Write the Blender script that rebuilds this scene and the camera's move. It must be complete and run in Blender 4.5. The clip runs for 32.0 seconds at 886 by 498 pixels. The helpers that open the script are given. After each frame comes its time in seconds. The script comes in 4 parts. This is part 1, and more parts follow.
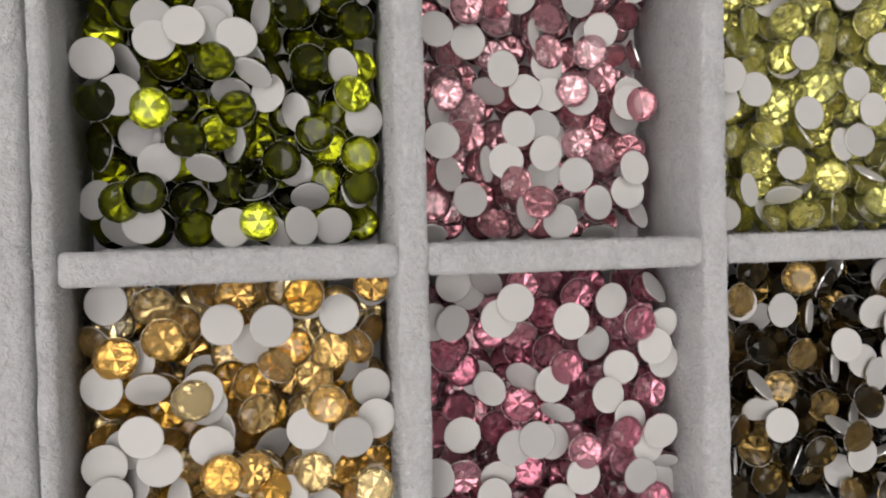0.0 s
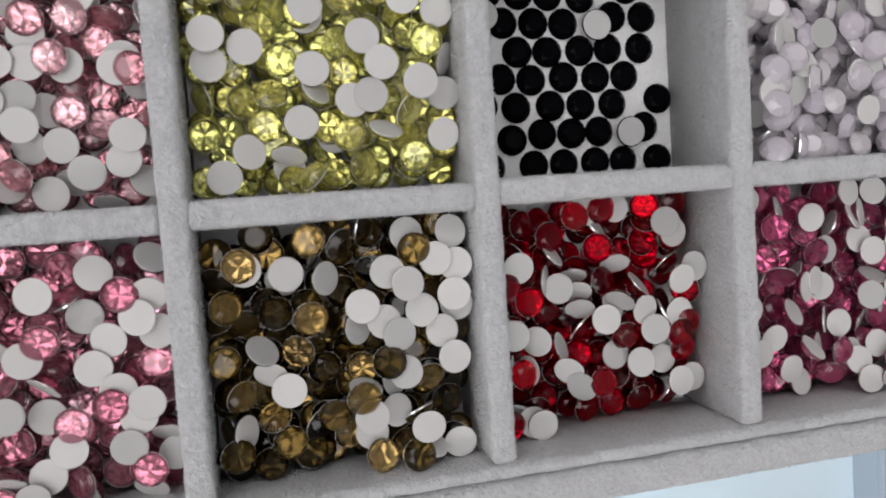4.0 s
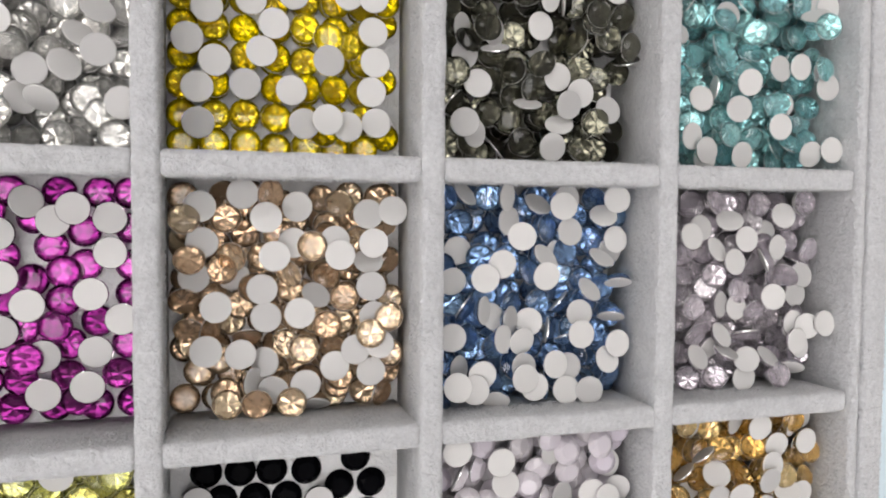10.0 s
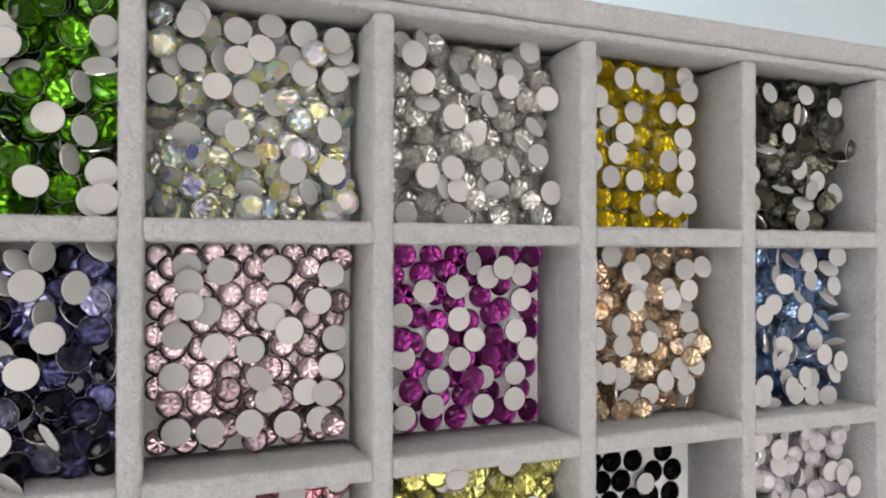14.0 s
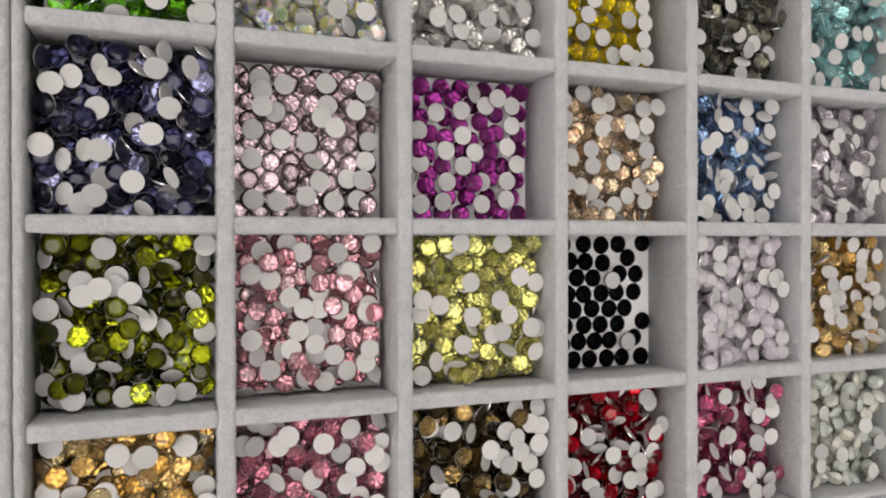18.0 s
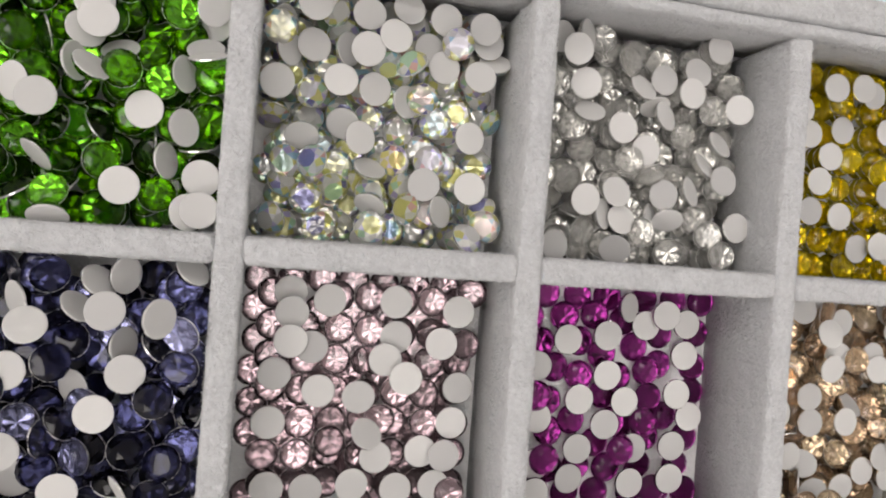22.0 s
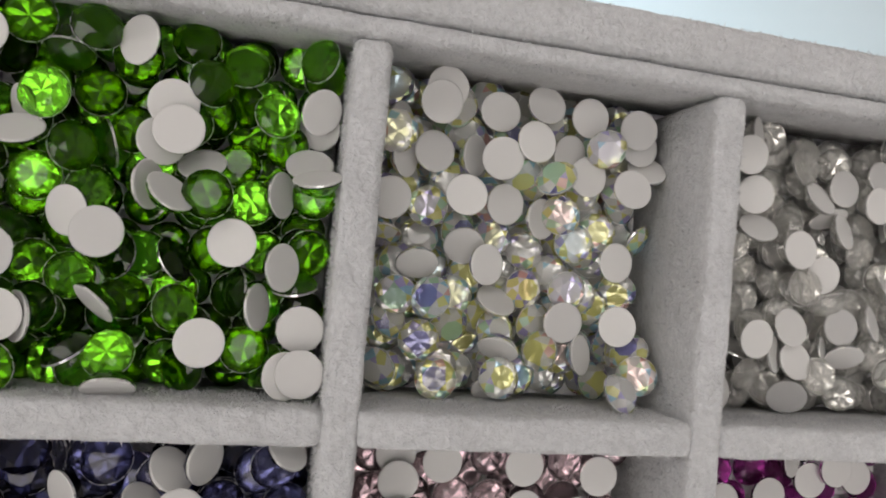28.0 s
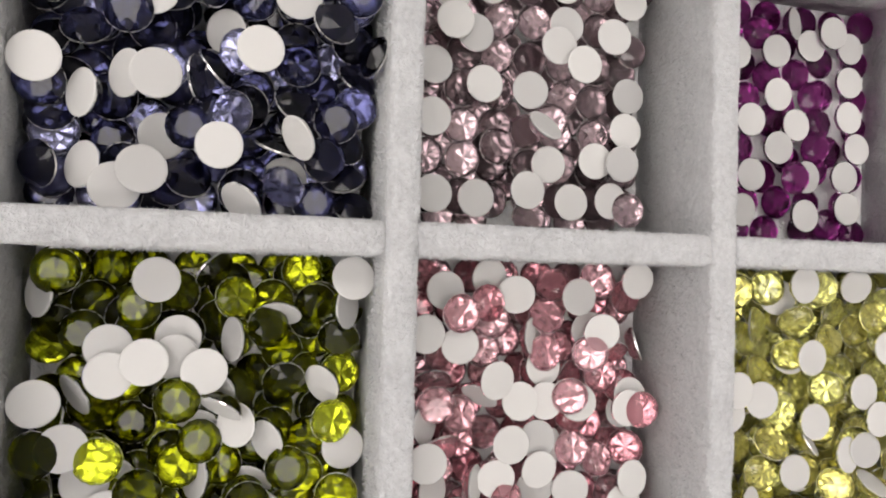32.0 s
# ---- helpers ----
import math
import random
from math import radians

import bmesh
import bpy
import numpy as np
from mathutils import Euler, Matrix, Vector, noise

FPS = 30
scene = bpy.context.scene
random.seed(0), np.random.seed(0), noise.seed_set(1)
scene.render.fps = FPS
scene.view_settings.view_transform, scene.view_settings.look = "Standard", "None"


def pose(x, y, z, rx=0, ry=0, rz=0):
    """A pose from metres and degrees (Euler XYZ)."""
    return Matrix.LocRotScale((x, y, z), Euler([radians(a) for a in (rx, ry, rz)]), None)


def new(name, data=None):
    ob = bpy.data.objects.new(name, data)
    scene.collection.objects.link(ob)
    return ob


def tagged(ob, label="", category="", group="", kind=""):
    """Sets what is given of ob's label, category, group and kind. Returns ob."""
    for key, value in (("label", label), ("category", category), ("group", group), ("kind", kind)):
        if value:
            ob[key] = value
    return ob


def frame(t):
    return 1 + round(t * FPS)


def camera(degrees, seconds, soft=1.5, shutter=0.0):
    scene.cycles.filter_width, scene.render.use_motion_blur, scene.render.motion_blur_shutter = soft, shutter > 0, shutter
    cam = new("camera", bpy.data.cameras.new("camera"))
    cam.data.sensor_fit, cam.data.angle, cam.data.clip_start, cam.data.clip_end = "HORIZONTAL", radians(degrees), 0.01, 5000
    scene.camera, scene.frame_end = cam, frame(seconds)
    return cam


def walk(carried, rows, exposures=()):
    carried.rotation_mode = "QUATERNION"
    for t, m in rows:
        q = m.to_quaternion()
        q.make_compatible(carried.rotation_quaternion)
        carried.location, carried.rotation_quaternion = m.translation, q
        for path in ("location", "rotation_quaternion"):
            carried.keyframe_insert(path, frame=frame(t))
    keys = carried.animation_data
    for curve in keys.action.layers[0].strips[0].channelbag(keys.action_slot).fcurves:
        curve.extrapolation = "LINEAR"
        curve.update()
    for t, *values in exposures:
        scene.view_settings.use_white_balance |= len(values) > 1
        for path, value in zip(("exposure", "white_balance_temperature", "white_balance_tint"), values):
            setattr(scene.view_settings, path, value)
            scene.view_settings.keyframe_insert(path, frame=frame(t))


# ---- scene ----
cam = camera(63.14, 32.0, soft=1.9)
EXPOSURES = [(0.0, -0.24, 6500, 10), (1.0, -0.40, 6450, 10), (2.0, -0.30, 6150, 10), (5.0, -0.30, 6190, 10), (6.0, -0.20, 6210, 10), (7.0, -0.17, 6220, 10), (8.0, 0.00, 6240, 10), (9.0, 0.13, 6250, 10), (10.0, 0.12, 6320, 10), (11.0, -0.08, 6380, 10), (12.0, -0.13, 6450, 10), (13.0, -0.19, 6480, 10), (16.0, -0.10, 6550, 10), (17.0, -0.03, 6550, 10), (18.0, -0.17, 6550, 10), (19.0, -0.25, 6550, 10), (20.0, -0.22, 6550, 10), (21.0, 0.02, 6550, 10), (23.0, -0.03, 6550, 10), (24.0, -0.35, 6550, 10), (27.0, -0.20, 6550, 10), (28.0, -0.35, 6550, 10), (29.0, -0.15, 6550, 10), (30.0, -0.27, 6550, 10), (31.0, 0.17, 6550, 10), (32.0, 0.20, 6550, 10)]
PATH = [
    (0, 0.02385, -0.11793, 0.10045, -0.59, -13.98, -1.36),
    (0.5, 0.02744, -0.12358, 0.10400, -1.76, -13.77, -1.24),
    (1, 0.03491, -0.12863, 0.11113, -2.49, -13.56, -1.17),
    (1.5, 0.04473, -0.12920, 0.11561, -1.12, -13.75, -1.78),
    (2, 0.05839, -0.12926, 0.11885, -0.89, -14.02, -2.55),
    (2.5, 0.06914, -0.12701, 0.11939, -0.80, -14.07, -3.05),
    (4.5, 0.09960, -0.11927, 0.11268, -4.24, -13.24, -4.09),
    (5, 0.10929, -0.11965, 0.11222, -4.60, -13.33, -3.93),
    (5.5, 0.11773, -0.12053, 0.11347, -4.56, -13.63, -4.01),
    (6, 0.12735, -0.12477, 0.11553, -3.46, -14.19, -4.61),
    (6.5, 0.13390, -0.12252, 0.11967, -3.22, -14.83, -4.74),
    (7, 0.13945, -0.11545, 0.11766, -2.86, -15.16, -3.98),
    (7.5, 0.13885, -0.10560, 0.11703, -2.68, -14.90, -3.10),
    (8, 0.13554, -0.09734, 0.11927, -2.37, -14.77, -2.66),
    (8.5, 0.13285, -0.08608, 0.12092, -2.29, -14.97, -2.26),
    (9, 0.13093, -0.07201, 0.12147, -2.03, -15.49, -1.65),
    (9.5, 0.13170, -0.05774, 0.12385, -2.47, -15.79, -0.64),
    (10, 0.13066, -0.04702, 0.12314, -2.80, -16.44, 0.50),
    (10.5, 0.12819, -0.04086, 0.12498, -2.59, -16.59, 1.36),
    (11, 0.12333, -0.03638, 0.12473, -1.84, -17.14, 1.71),
    (11.5, 0.11027, -0.03681, 0.12603, -1.76, -17.94, 1.78),
    (12, 0.09392, -0.04048, 0.12544, -1.06, -18.56, 1.27),
    (12.5, 0.08015, -0.03921, 0.12647, -0.02, -18.93, 0.62),
    (13, 0.06879, -0.04179, 0.13279, 0.20, -19.43, 0.30),
    (13.5, 0.05654, -0.04393, 0.13644, 0.69, -20.74, -0.03),
    (15.5, 0.01788, -0.04355, 0.13490, -1.65, -24.02, 1.48),
    (16, 0.01936, -0.05439, 0.12570, -1.79, -24.17, 1.39),
    (16.5, 0.01927, -0.06758, 0.13117, -1.36, -23.35, 1.29),
    (17, 0.01954, -0.07659, 0.14780, -0.28, -21.66, 1.22),
    (17.5, 0.02367, -0.08046, 0.16571, 0.21, -20.67, 0.81),
    (18, 0.02978, -0.08414, 0.17670, -0.32, -20.57, -0.11),
    (18.5, 0.03248, -0.08501, 0.18719, -1.44, -20.57, -0.85),
    (19, 0.03140, -0.08167, 0.18712, -1.49, -20.23, -1.63),
    (19.5, 0.03184, -0.07430, 0.18854, -0.98, -19.78, -1.95),
    (20, 0.03355, -0.06189, 0.18640, -0.89, -19.49, -1.66),
    (20.5, 0.04104, -0.05580, 0.17122, -1.11, -18.84, -1.53),
    (21, 0.04552, -0.04693, 0.14870, -2.18, -17.69, -0.28),
    (21.5, 0.04896, -0.04107, 0.12444, -2.23, -14.53, 2.53),
    (22, 0.04434, -0.03815, 0.11176, -1.08, -13.93, 4.33),
    (22.5, 0.03745, -0.03495, 0.10685, -1.17, -13.60, 5.99),
    (23, 0.03669, -0.02895, 0.10469, -0.68, -13.53, 6.60),
    (23.5, 0.04169, -0.02653, 0.09896, -0.98, -13.58, 7.01),
    (24, 0.04423, -0.02307, 0.09225, -1.50, -13.22, 7.04),
    (24.5, 0.05149, -0.02524, 0.08930, -0.21, -12.29, 6.52),
    (26.5, 0.06832, -0.02286, 0.08632, -1.61, -13.14, 5.93),
    (27, 0.05032, -0.02279, 0.08817, -0.47, -12.87, 6.16),
    (27.5, 0.03465, -0.02307, 0.08797, 0.34, -13.97, 5.67),
    (28, 0.03212, -0.02422, 0.08829, 0.27, -13.78, 5.25),
    (28.5, 0.03110, -0.02742, 0.08969, 1.10, -13.73, 5.06),
    (29, 0.02474, -0.02554, 0.08821, 0.63, -13.49, 5.02),
    (29.5, 0.01647, -0.02716, 0.08911, 0.82, -14.42, 4.99),
    (30, 0.01713, -0.03578, 0.09219, 1.04, -14.82, 4.11),
    (30.5, 0.02145, -0.04826, 0.09328, 0.13, -15.51, 3.43),
    (31, 0.02677, -0.06172, 0.09331, 0.83, -15.57, 2.60),
    (31.5, 0.02803, -0.07137, 0.09248, 1.09, -15.88, 2.20),
    (32, 0.02237, -0.08287, 0.09142, 1.01, -17.36, 1.65),
]
walk(cam, [(t, pose(x, y, z, rx, ry, rz)) for t, x, y, z, rx, ry, rz in PATH], EXPOSURES)

# ---------------- world and large lights ----------------
world = bpy.data.worlds.new("world")
scene.world = world
world.use_nodes = True
world.node_tree.nodes["Background"].inputs[0].default_value = (0.8, 0.9, 1.0, 1)
world.node_tree.nodes["Background"].inputs[1].default_value = 0.3
PANELS = [(x, y, 0.9, 0.6) for x in (-1.88, -0.9, 0.1) for y in (-1.4, -0.08, 1.25)]      # x, y, length, width
CEILING = 1.95
POWER = 3.65
FILL_POWER = 1.2
# added fill lamp, hidden under the tray, to brighten the tabletop
lamp = bpy.data.lights.new("fill_light", "AREA")
lamp.shape, lamp.size, lamp.size_y, lamp.energy, lamp.color = "RECTANGLE", 0.16, 0.10, FILL_POWER, (0.78, 0.92, 1.0)
new("fill_light", lamp).matrix_world = pose(0.12, -0.08, -0.022)
for px, py, pl, pw in PANELS:
    lamp = bpy.data.lights.new("panel_light", "AREA")
    lamp.shape, lamp.size, lamp.size_y, lamp.energy = "RECTANGLE", pl, pw, POWER
    lamp.color = (1.0, 0.94, 0.9)
    new("panel_light", lamp).matrix_world = pose(px, py, CEILING - 0.03)


# ---------------- materials ----------------
def material(name, colour, roughness=0.5, metallic=0.0, **extra):
    m = bpy.data.materials.new(name)
    m.use_nodes = True
    b = m.node_tree.nodes["Principled BSDF"]
    b.inputs["Base Color"].default_value = (*colour, 1)
    b.inputs["Roughness"].default_value = roughness
    b.inputs["Metallic"].default_value = metallic
    for key, value in extra.items():
        b.inputs[key.replace("_", " ")].default_value = value
    return m


def node(m, kind, **values):
    n = m.node_tree.nodes.new(kind)
    for key, value in values.items():
        n.inputs[key.replace("_", " ")].default_value = value
    return n


def link(m, a, out, b, into):
    m.node_tree.links.new(a.outputs[out], b.inputs[into])


def bsdf(m):
    return m.node_tree.nodes["Principled BSDF"]


def velvet(name, dark, light):
    """Short-pile grey velvet: mottled nap, fine fibre grain, soft sheen."""
    m = material(name, light, 0.95, 0.0, Sheen_Weight=0.8, Sheen_Roughness=0.5)
    place = node(m, "ShaderNodeTexCoord")
    nap = node(m, "ShaderNodeTexNoise", Scale=330.0, Detail=5.0, Roughness=0.6)
    grain = node(m, "ShaderNodeTexNoise", Scale=1500.0, Detail=4.0, Roughness=0.7)
    for n in (nap, grain):
        link(m, place, "Object", n, "Vector")
    mix = node(m, "ShaderNodeMath")
    mix.operation = "MULTIPLY_ADD"
    mix.inputs[1].default_value = 0.62
    link(m, grain, "Fac", mix, 0)
    half = node(m, "ShaderNodeMath")
    half.operation = "MULTIPLY"
    half.inputs[1].default_value = 0.38
    link(m, nap, "Fac", half, 0)
    link(m, half, 0, mix, 2)
    ramp = node(m, "ShaderNodeValToRGB")
    ramp.color_ramp.elements[0].position, ramp.color_ramp.elements[1].position = 0.37, 0.62
    ramp.color_ramp.elements[0].color, ramp.color_ramp.elements[1].color = (*dark, 1), (*light, 1)
    link(m, mix, 0, ramp, 0)
    link(m, ramp, 0, bsdf(m), "Base Color")
    curl = node(m, "ShaderNodeTexNoise", Scale=850.0, Detail=3.0, Roughness=0.6, Distortion=0.5)
    link(m, place, "Object", curl, "Vector")
    rough = node(m, "ShaderNodeMath")
    rough.operation = "ADD"
    link(m, mix, 0, rough, 0)
    link(m, curl, "Fac", rough, 1)
    bump = node(m, "ShaderNodeBump", Strength=1.0, Distance=0.0006)
    link(m, rough, 0, bump, "Height")
    link(m, bump, 0, bsdf(m), "Normal")
    return m


VELVET = velvet("grey_velvet", (0.525, 0.533, 0.548), (0.685, 0.695, 0.714))
FLOOR_LINING = velvet("white_lining", (0.88, 0.88, 0.885), (0.93, 0.93, 0.93))
WHITE_BACK = material("white_back", (0.80, 0.80, 0.78), 0.5)
# random greys in the paint stand in for shading on tilted backs
shade = node(WHITE_BACK, "ShaderNodeValToRGB")
shade.color_ramp.elements[0].color, shade.color_ramp.elements[1].color = (0.48, 0.475, 0.47, 1), (0.70, 0.692, 0.678, 1)
shade.color_ramp.elements[1].position = 0.45
link(WHITE_BACK, node(WHITE_BACK, "ShaderNodeObjectInfo"), "Random", shade, 0)
link(WHITE_BACK, shade, 0, bsdf(WHITE_BACK), "Base Color")
FOIL = material("silver_foil", (0.95, 0.95, 0.94), 0.14, 0.85)
TABLE = material("white_laminate", (0.74, 0.86, 0.92), 0.3)
PAINT = material("white_wall_paint", (0.88, 0.87, 0.86), 0.8)
CEILING_PAINT = material("ceiling_paint", (0.8, 0.8, 0.79), 0.97)
ROOM_FLOOR = material("floor_tile", (0.55, 0.53, 0.50), 0.5)
FRAME_PAINT = material("lamp_frame", (0.8, 0.8, 0.8), 0.4)
DIFFUSER = material("lamp_diffuser", (0.9, 0.9, 0.97), 0.5, 0.0, Emission_Color=(1.0, 0.94, 0.9, 1), Emission_Strength=1.5)


def crystal(name, colour, clear=0.95, least=0.75, most=1.08, rare=1.0, wan=1.0):
    """Cut glass of one colour; a part of the light scatters in it, and no two stones are quite alike: random brightness
    in the colour stands in for lit and unlit stones.
    """
    m = material(name, colour, 0.0, 0.0, IOR=1.56 if clear < 1 else 1.44, Transmission_Weight=clear)
    tone = node(m, "ShaderNodeHueSaturation")
    tone.inputs["Color"].default_value = (*colour, 1)
    spread = node(m, "ShaderNodeMapRange")
    spread.inputs["To Min"].default_value, spread.inputs["To Max"].default_value = least, most
    both = node(m, "ShaderNodeMath")
    both.operation = "ADD"
    link(m, node(m, "ShaderNodeObjectInfo"), "Random", both, 0)
    link(m, node(m, "ShaderNodeNewGeometry"), "Random Per Island", both, 1)
    once = node(m, "ShaderNodeMath")
    once.operation = "FRACT"
    link(m, both, 0, once, 0)
    few = node(m, "ShaderNodeMath")
    few.operation = "POWER"
    few.inputs[1].default_value = rare
    link(m, once, 0, few, 0)
    link(m, few, 0, spread, 0)
    link(m, spread, 0, tone, "Value")
    pale = node(m, "ShaderNodeMapRange")
    pale.inputs["To Min"].default_value, pale.inputs["To Max"].default_value = 1.05, wan
    link(m, few, 0, pale, 0)
    link(m, pale, 0, tone, "Saturation")
    link(m, tone, 0, bsdf(m), "Base Color")
    return m


def iridescent(name):
    """Clear cut glass under a rainbow coating, its reflections painted in: most facets stay clear, some take one strong
    colour.
    """
    m = material(name, (0.95, 0.95, 0.95), 0.0, 0.0, IOR=1.5, Transmission_Weight=0.68)
    info, place = node(m, "ShaderNodeObjectInfo"), node(m, "ShaderNodeTexCoord")
    facet = node(m, "ShaderNodeVectorMath")
    facet.operation = "SNAP"
    facet.inputs[1].default_value = (0.09, 0.09, 0.09)
    link(m, place, "Normal", facet, 0)
    spread = node(m, "ShaderNodeMath")
    spread.operation = "MULTIPLY"
    spread.inputs[1].default_value = 40.0
    link(m, info, "Random", spread, 0)
    pick = node(m, "ShaderNodeTexWhiteNoise")
    pick.noise_dimensions = "4D"
    link(m, facet, 0, pick, "Vector")
    link(m, spread, 0, pick, "W")
    ramp = node(m, "ShaderNodeValToRGB")
    ramp.color_ramp.interpolation = "CONSTANT"
    stops = [(0.0, (0.97, 0.97, 0.95)), (0.44, (0.90, 0.88, 0.3)), (0.65, (0.62, 0.55, 0.95)), (0.74, (0.97, 0.97, 0.95)),
             (0.79, (0.45, 0.78, 0.97)), (0.87, (0.98, 0.55, 0.5)), (0.905, (0.60, 0.93, 0.62)), (0.975, (0.25, 0.25, 0.6))]
    ramp.color_ramp.elements[0].color, ramp.color_ramp.elements[1].position = (*stops[0][1], 1), stops[1][0]
    ramp.color_ramp.elements[1].color = (*stops[1][1], 1)
    for at, colour in stops[2:]:
        ramp.color_ramp.elements.new(at).color = (*colour, 1)
    link(m, pick, "Value", ramp, 0)
    link(m, ramp, 0, bsdf(m), "Base Color")
    bsdf(m).inputs["Thin Film Thickness"].default_value = 320.0
    bsdf(m).inputs["Thin Film IOR"].default_value = 1.5
    return m


def opal(name, a, b):
    """Milky glass whose tint shifts from stone to stone."""
    m = material(name, a, 0.12, 0.0, Coat_Weight=0.3, Coat_Roughness=0.05, Transmission_Weight=0.18)
    info = node(m, "ShaderNodeObjectInfo")
    ramp = node(m, "ShaderNodeValToRGB")
    ramp.color_ramp.elements[0].color, ramp.color_ramp.elements[1].color = (*a, 1), (*b, 1)
    link(m, info, "Random", ramp, 0)
    link(m, ramp, 0, bsdf(m), "Base Color")
    return m


# ---------------- meshes ----------------
def finish(name, bm, materials, smooth=False):
    me = bpy.data.meshes.new(name)
    bm.to_mesh(me)
    bm.free()
    for m in materials if isinstance(materials, (list, tuple)) else (materials,):
        me.materials.append(m)
    if smooth:
        me.shade_smooth()
    return me


def part(name, bm, mat, parent, label="", smooth=False):
    ob = new(name, finish(name, bm, mat, smooth))
    ob.parent = parent
    return tagged(ob, label)


def thing(name, at, label, category, group=""):
    ob = new(name)
    ob.empty_display_size = 0.01
    ob.location = at
    return tagged(ob, label, category, group)


def box(x0, x1, y0, y1, z0, z1, bevel=0.0, segments=2):
    bm = bmesh.new()
    bmesh.ops.create_cube(bm, size=1)
    for v in bm.verts:
        v.co = ((x0 + x1) / 2 + v.co.x * (x1 - x0), (y0 + y1) / 2 + v.co.y * (y1 - y0), (z0 + z1) / 2 + v.co.z * (z1 - z0))
    if bevel:
        bmesh.ops.bevel(bm, geom=list(bm.edges), offset=bevel, segments=segments, profile=0.5, affect="EDGES")
    return bm


def padded_bar(x0, x1, y0, y1, z0, z1, bevel, foot=1.0, pin=0, wobble=0.00017, step=0.0015):
    """A velvet-wrapped board: rounded along its top, its faces a little uneven."""
    bm = box(x0, x1, y0, y1, z0, z1)
    top = [e for e in bm.edges if all(v.co.z > z1 - 1e-6 for v in e.verts)]
    up = [e for e in bm.edges if abs(e.verts[0].co.z - e.verts[1].co.z) > 1e-4]
    bmesh.ops.bevel(bm, geom=top + up, offset=bevel, segments=3, profile=0.5, affect="EDGES", clamp_overlap=True)
    along = 0 if x1 - x0 > y1 - y0 else 1
    lo, hi = ((x0, x1), (y0, y1))[along]
    n = max(2, int((hi - lo) / step))
    axis = Vector((1, 0, 0)) if along == 0 else Vector((0, 1, 0))
    for k in range(1, n):
        at = axis * (lo + (hi - lo) * k / n)
        bmesh.ops.bisect_plane(bm, geom=bm.verts[:] + bm.edges[:] + bm.faces[:], plane_co=at, plane_no=axis)
    for v in bm.verts:
        narrow = foot + (1 - foot) * (v.co.z - z0) / (z1 - z0)
        mx, my = (x0 + x1 + pin * (x1 - x0)) / 2, (y0 + y1 + pin * (y1 - y0)) / 2
        if along == 0:
            v.co.y = my + (v.co.y - my) * narrow
        else:
            v.co.x = mx + (v.co.x - mx) * narrow
        if v.co.z > z0 + 1e-5:
            p = v.co * 420
            v.co.x += wobble * noise.noise(p)
            v.co.y += wobble * noise.noise(p + Vector((7, 3, 1)))
            v.co.z += wobble * noise.noise(p + Vector((1, 9, 4)))
    return bm


# ---------------- the room ----------------
def structure(name, bm, mat, label):
    return tagged(new(name, finish(name, bm, mat)), label, kind="structure")


structure("wall_north", box(-2.5, 2.8, 2.5, 2.62, -1.0, CEILING), PAINT, "plain white painted wall")
structure("wall_south", box(-2.5, 2.8, -2.62, -2.5, -1.0, CEILING), PAINT, "plain white painted wall")
structure("wall_east", box(2.8, 2.92, -2.62, 2.62, -1.0, CEILING), PAINT, "plain white painted wall")
structure("wall_west", box(-2.62, -2.5, -2.62, 2.62, -1.0, CEILING), PAINT, "plain white painted wall")
structure("floor", box(-2.62, 2.92, -2.62, 2.62, -1.1, -1.0), ROOM_FLOOR, "plain grey tiled floor")
structure("ceiling", box(-2.62, 2.92, -2.62, 2.62, CEILING, CEILING + 0.1), CEILING_PAINT, "plain white ceiling")

for px, py, pl, pw in PANELS:
    light = thing("ceiling_light", (px, py, CEILING), "white LED ceiling panel, lit", "ceiling light", "ceiling panels")
    part("frame", box(-pl / 2 - 0.03, pl / 2 + 0.03, -pw / 2 - 0.03, pw / 2 + 0.03, -0.012, 0.0), FRAME_PAINT, light)
    part("diffuser", box(-pl / 2, pl / 2, -pw / 2, pw / 2, -0.018, -0.008), DIFFUSER, light)

DESK = -0.25                                    # height of the table under the display stand
table = thing("table", (0.12, -0.08, DESK - 0.75), "white glossy laminate table, brightly lit, under the display stand", "table")
part("tabletop", box(-0.9, 0.9, -0.5, 0.5, 0.72, 0.75, 0.003), TABLE, table)
for lx in (-0.84, 0.84):
    for ly in (-0.44, 0.44):
        part("leg", box(lx - 0.025, lx + 0.025, ly - 0.025, ly + 0.025, 0.0, 0.72, 0.002), FRAME_PAINT, table)

stand = thing("display_stand", (0.12, -0.08, DESK), "white display stand with an added fill light under its shelf, on the table", "stand")
part("shelf", box(-0.105, 0.105, -0.07, 0.07, -DESK - 0.012, -DESK, 0.001), FRAME_PAINT, stand)
for lx in (-0.09, 0.09):
    for ly in (-0.055, 0.055):
        part("post", box(lx - 0.006, lx + 0.006, ly - 0.006, ly + 0.006, 0.0, -DESK - 0.012, 0.001), FRAME_PAINT, stand)
# glowing body for the added fill lamp, out of view below the shelf
part("fill_light", box(-0.08, 0.08, -0.05, 0.05, -DESK - 0.020, -DESK - 0.012, 0.001), DIFFUSER, stand)

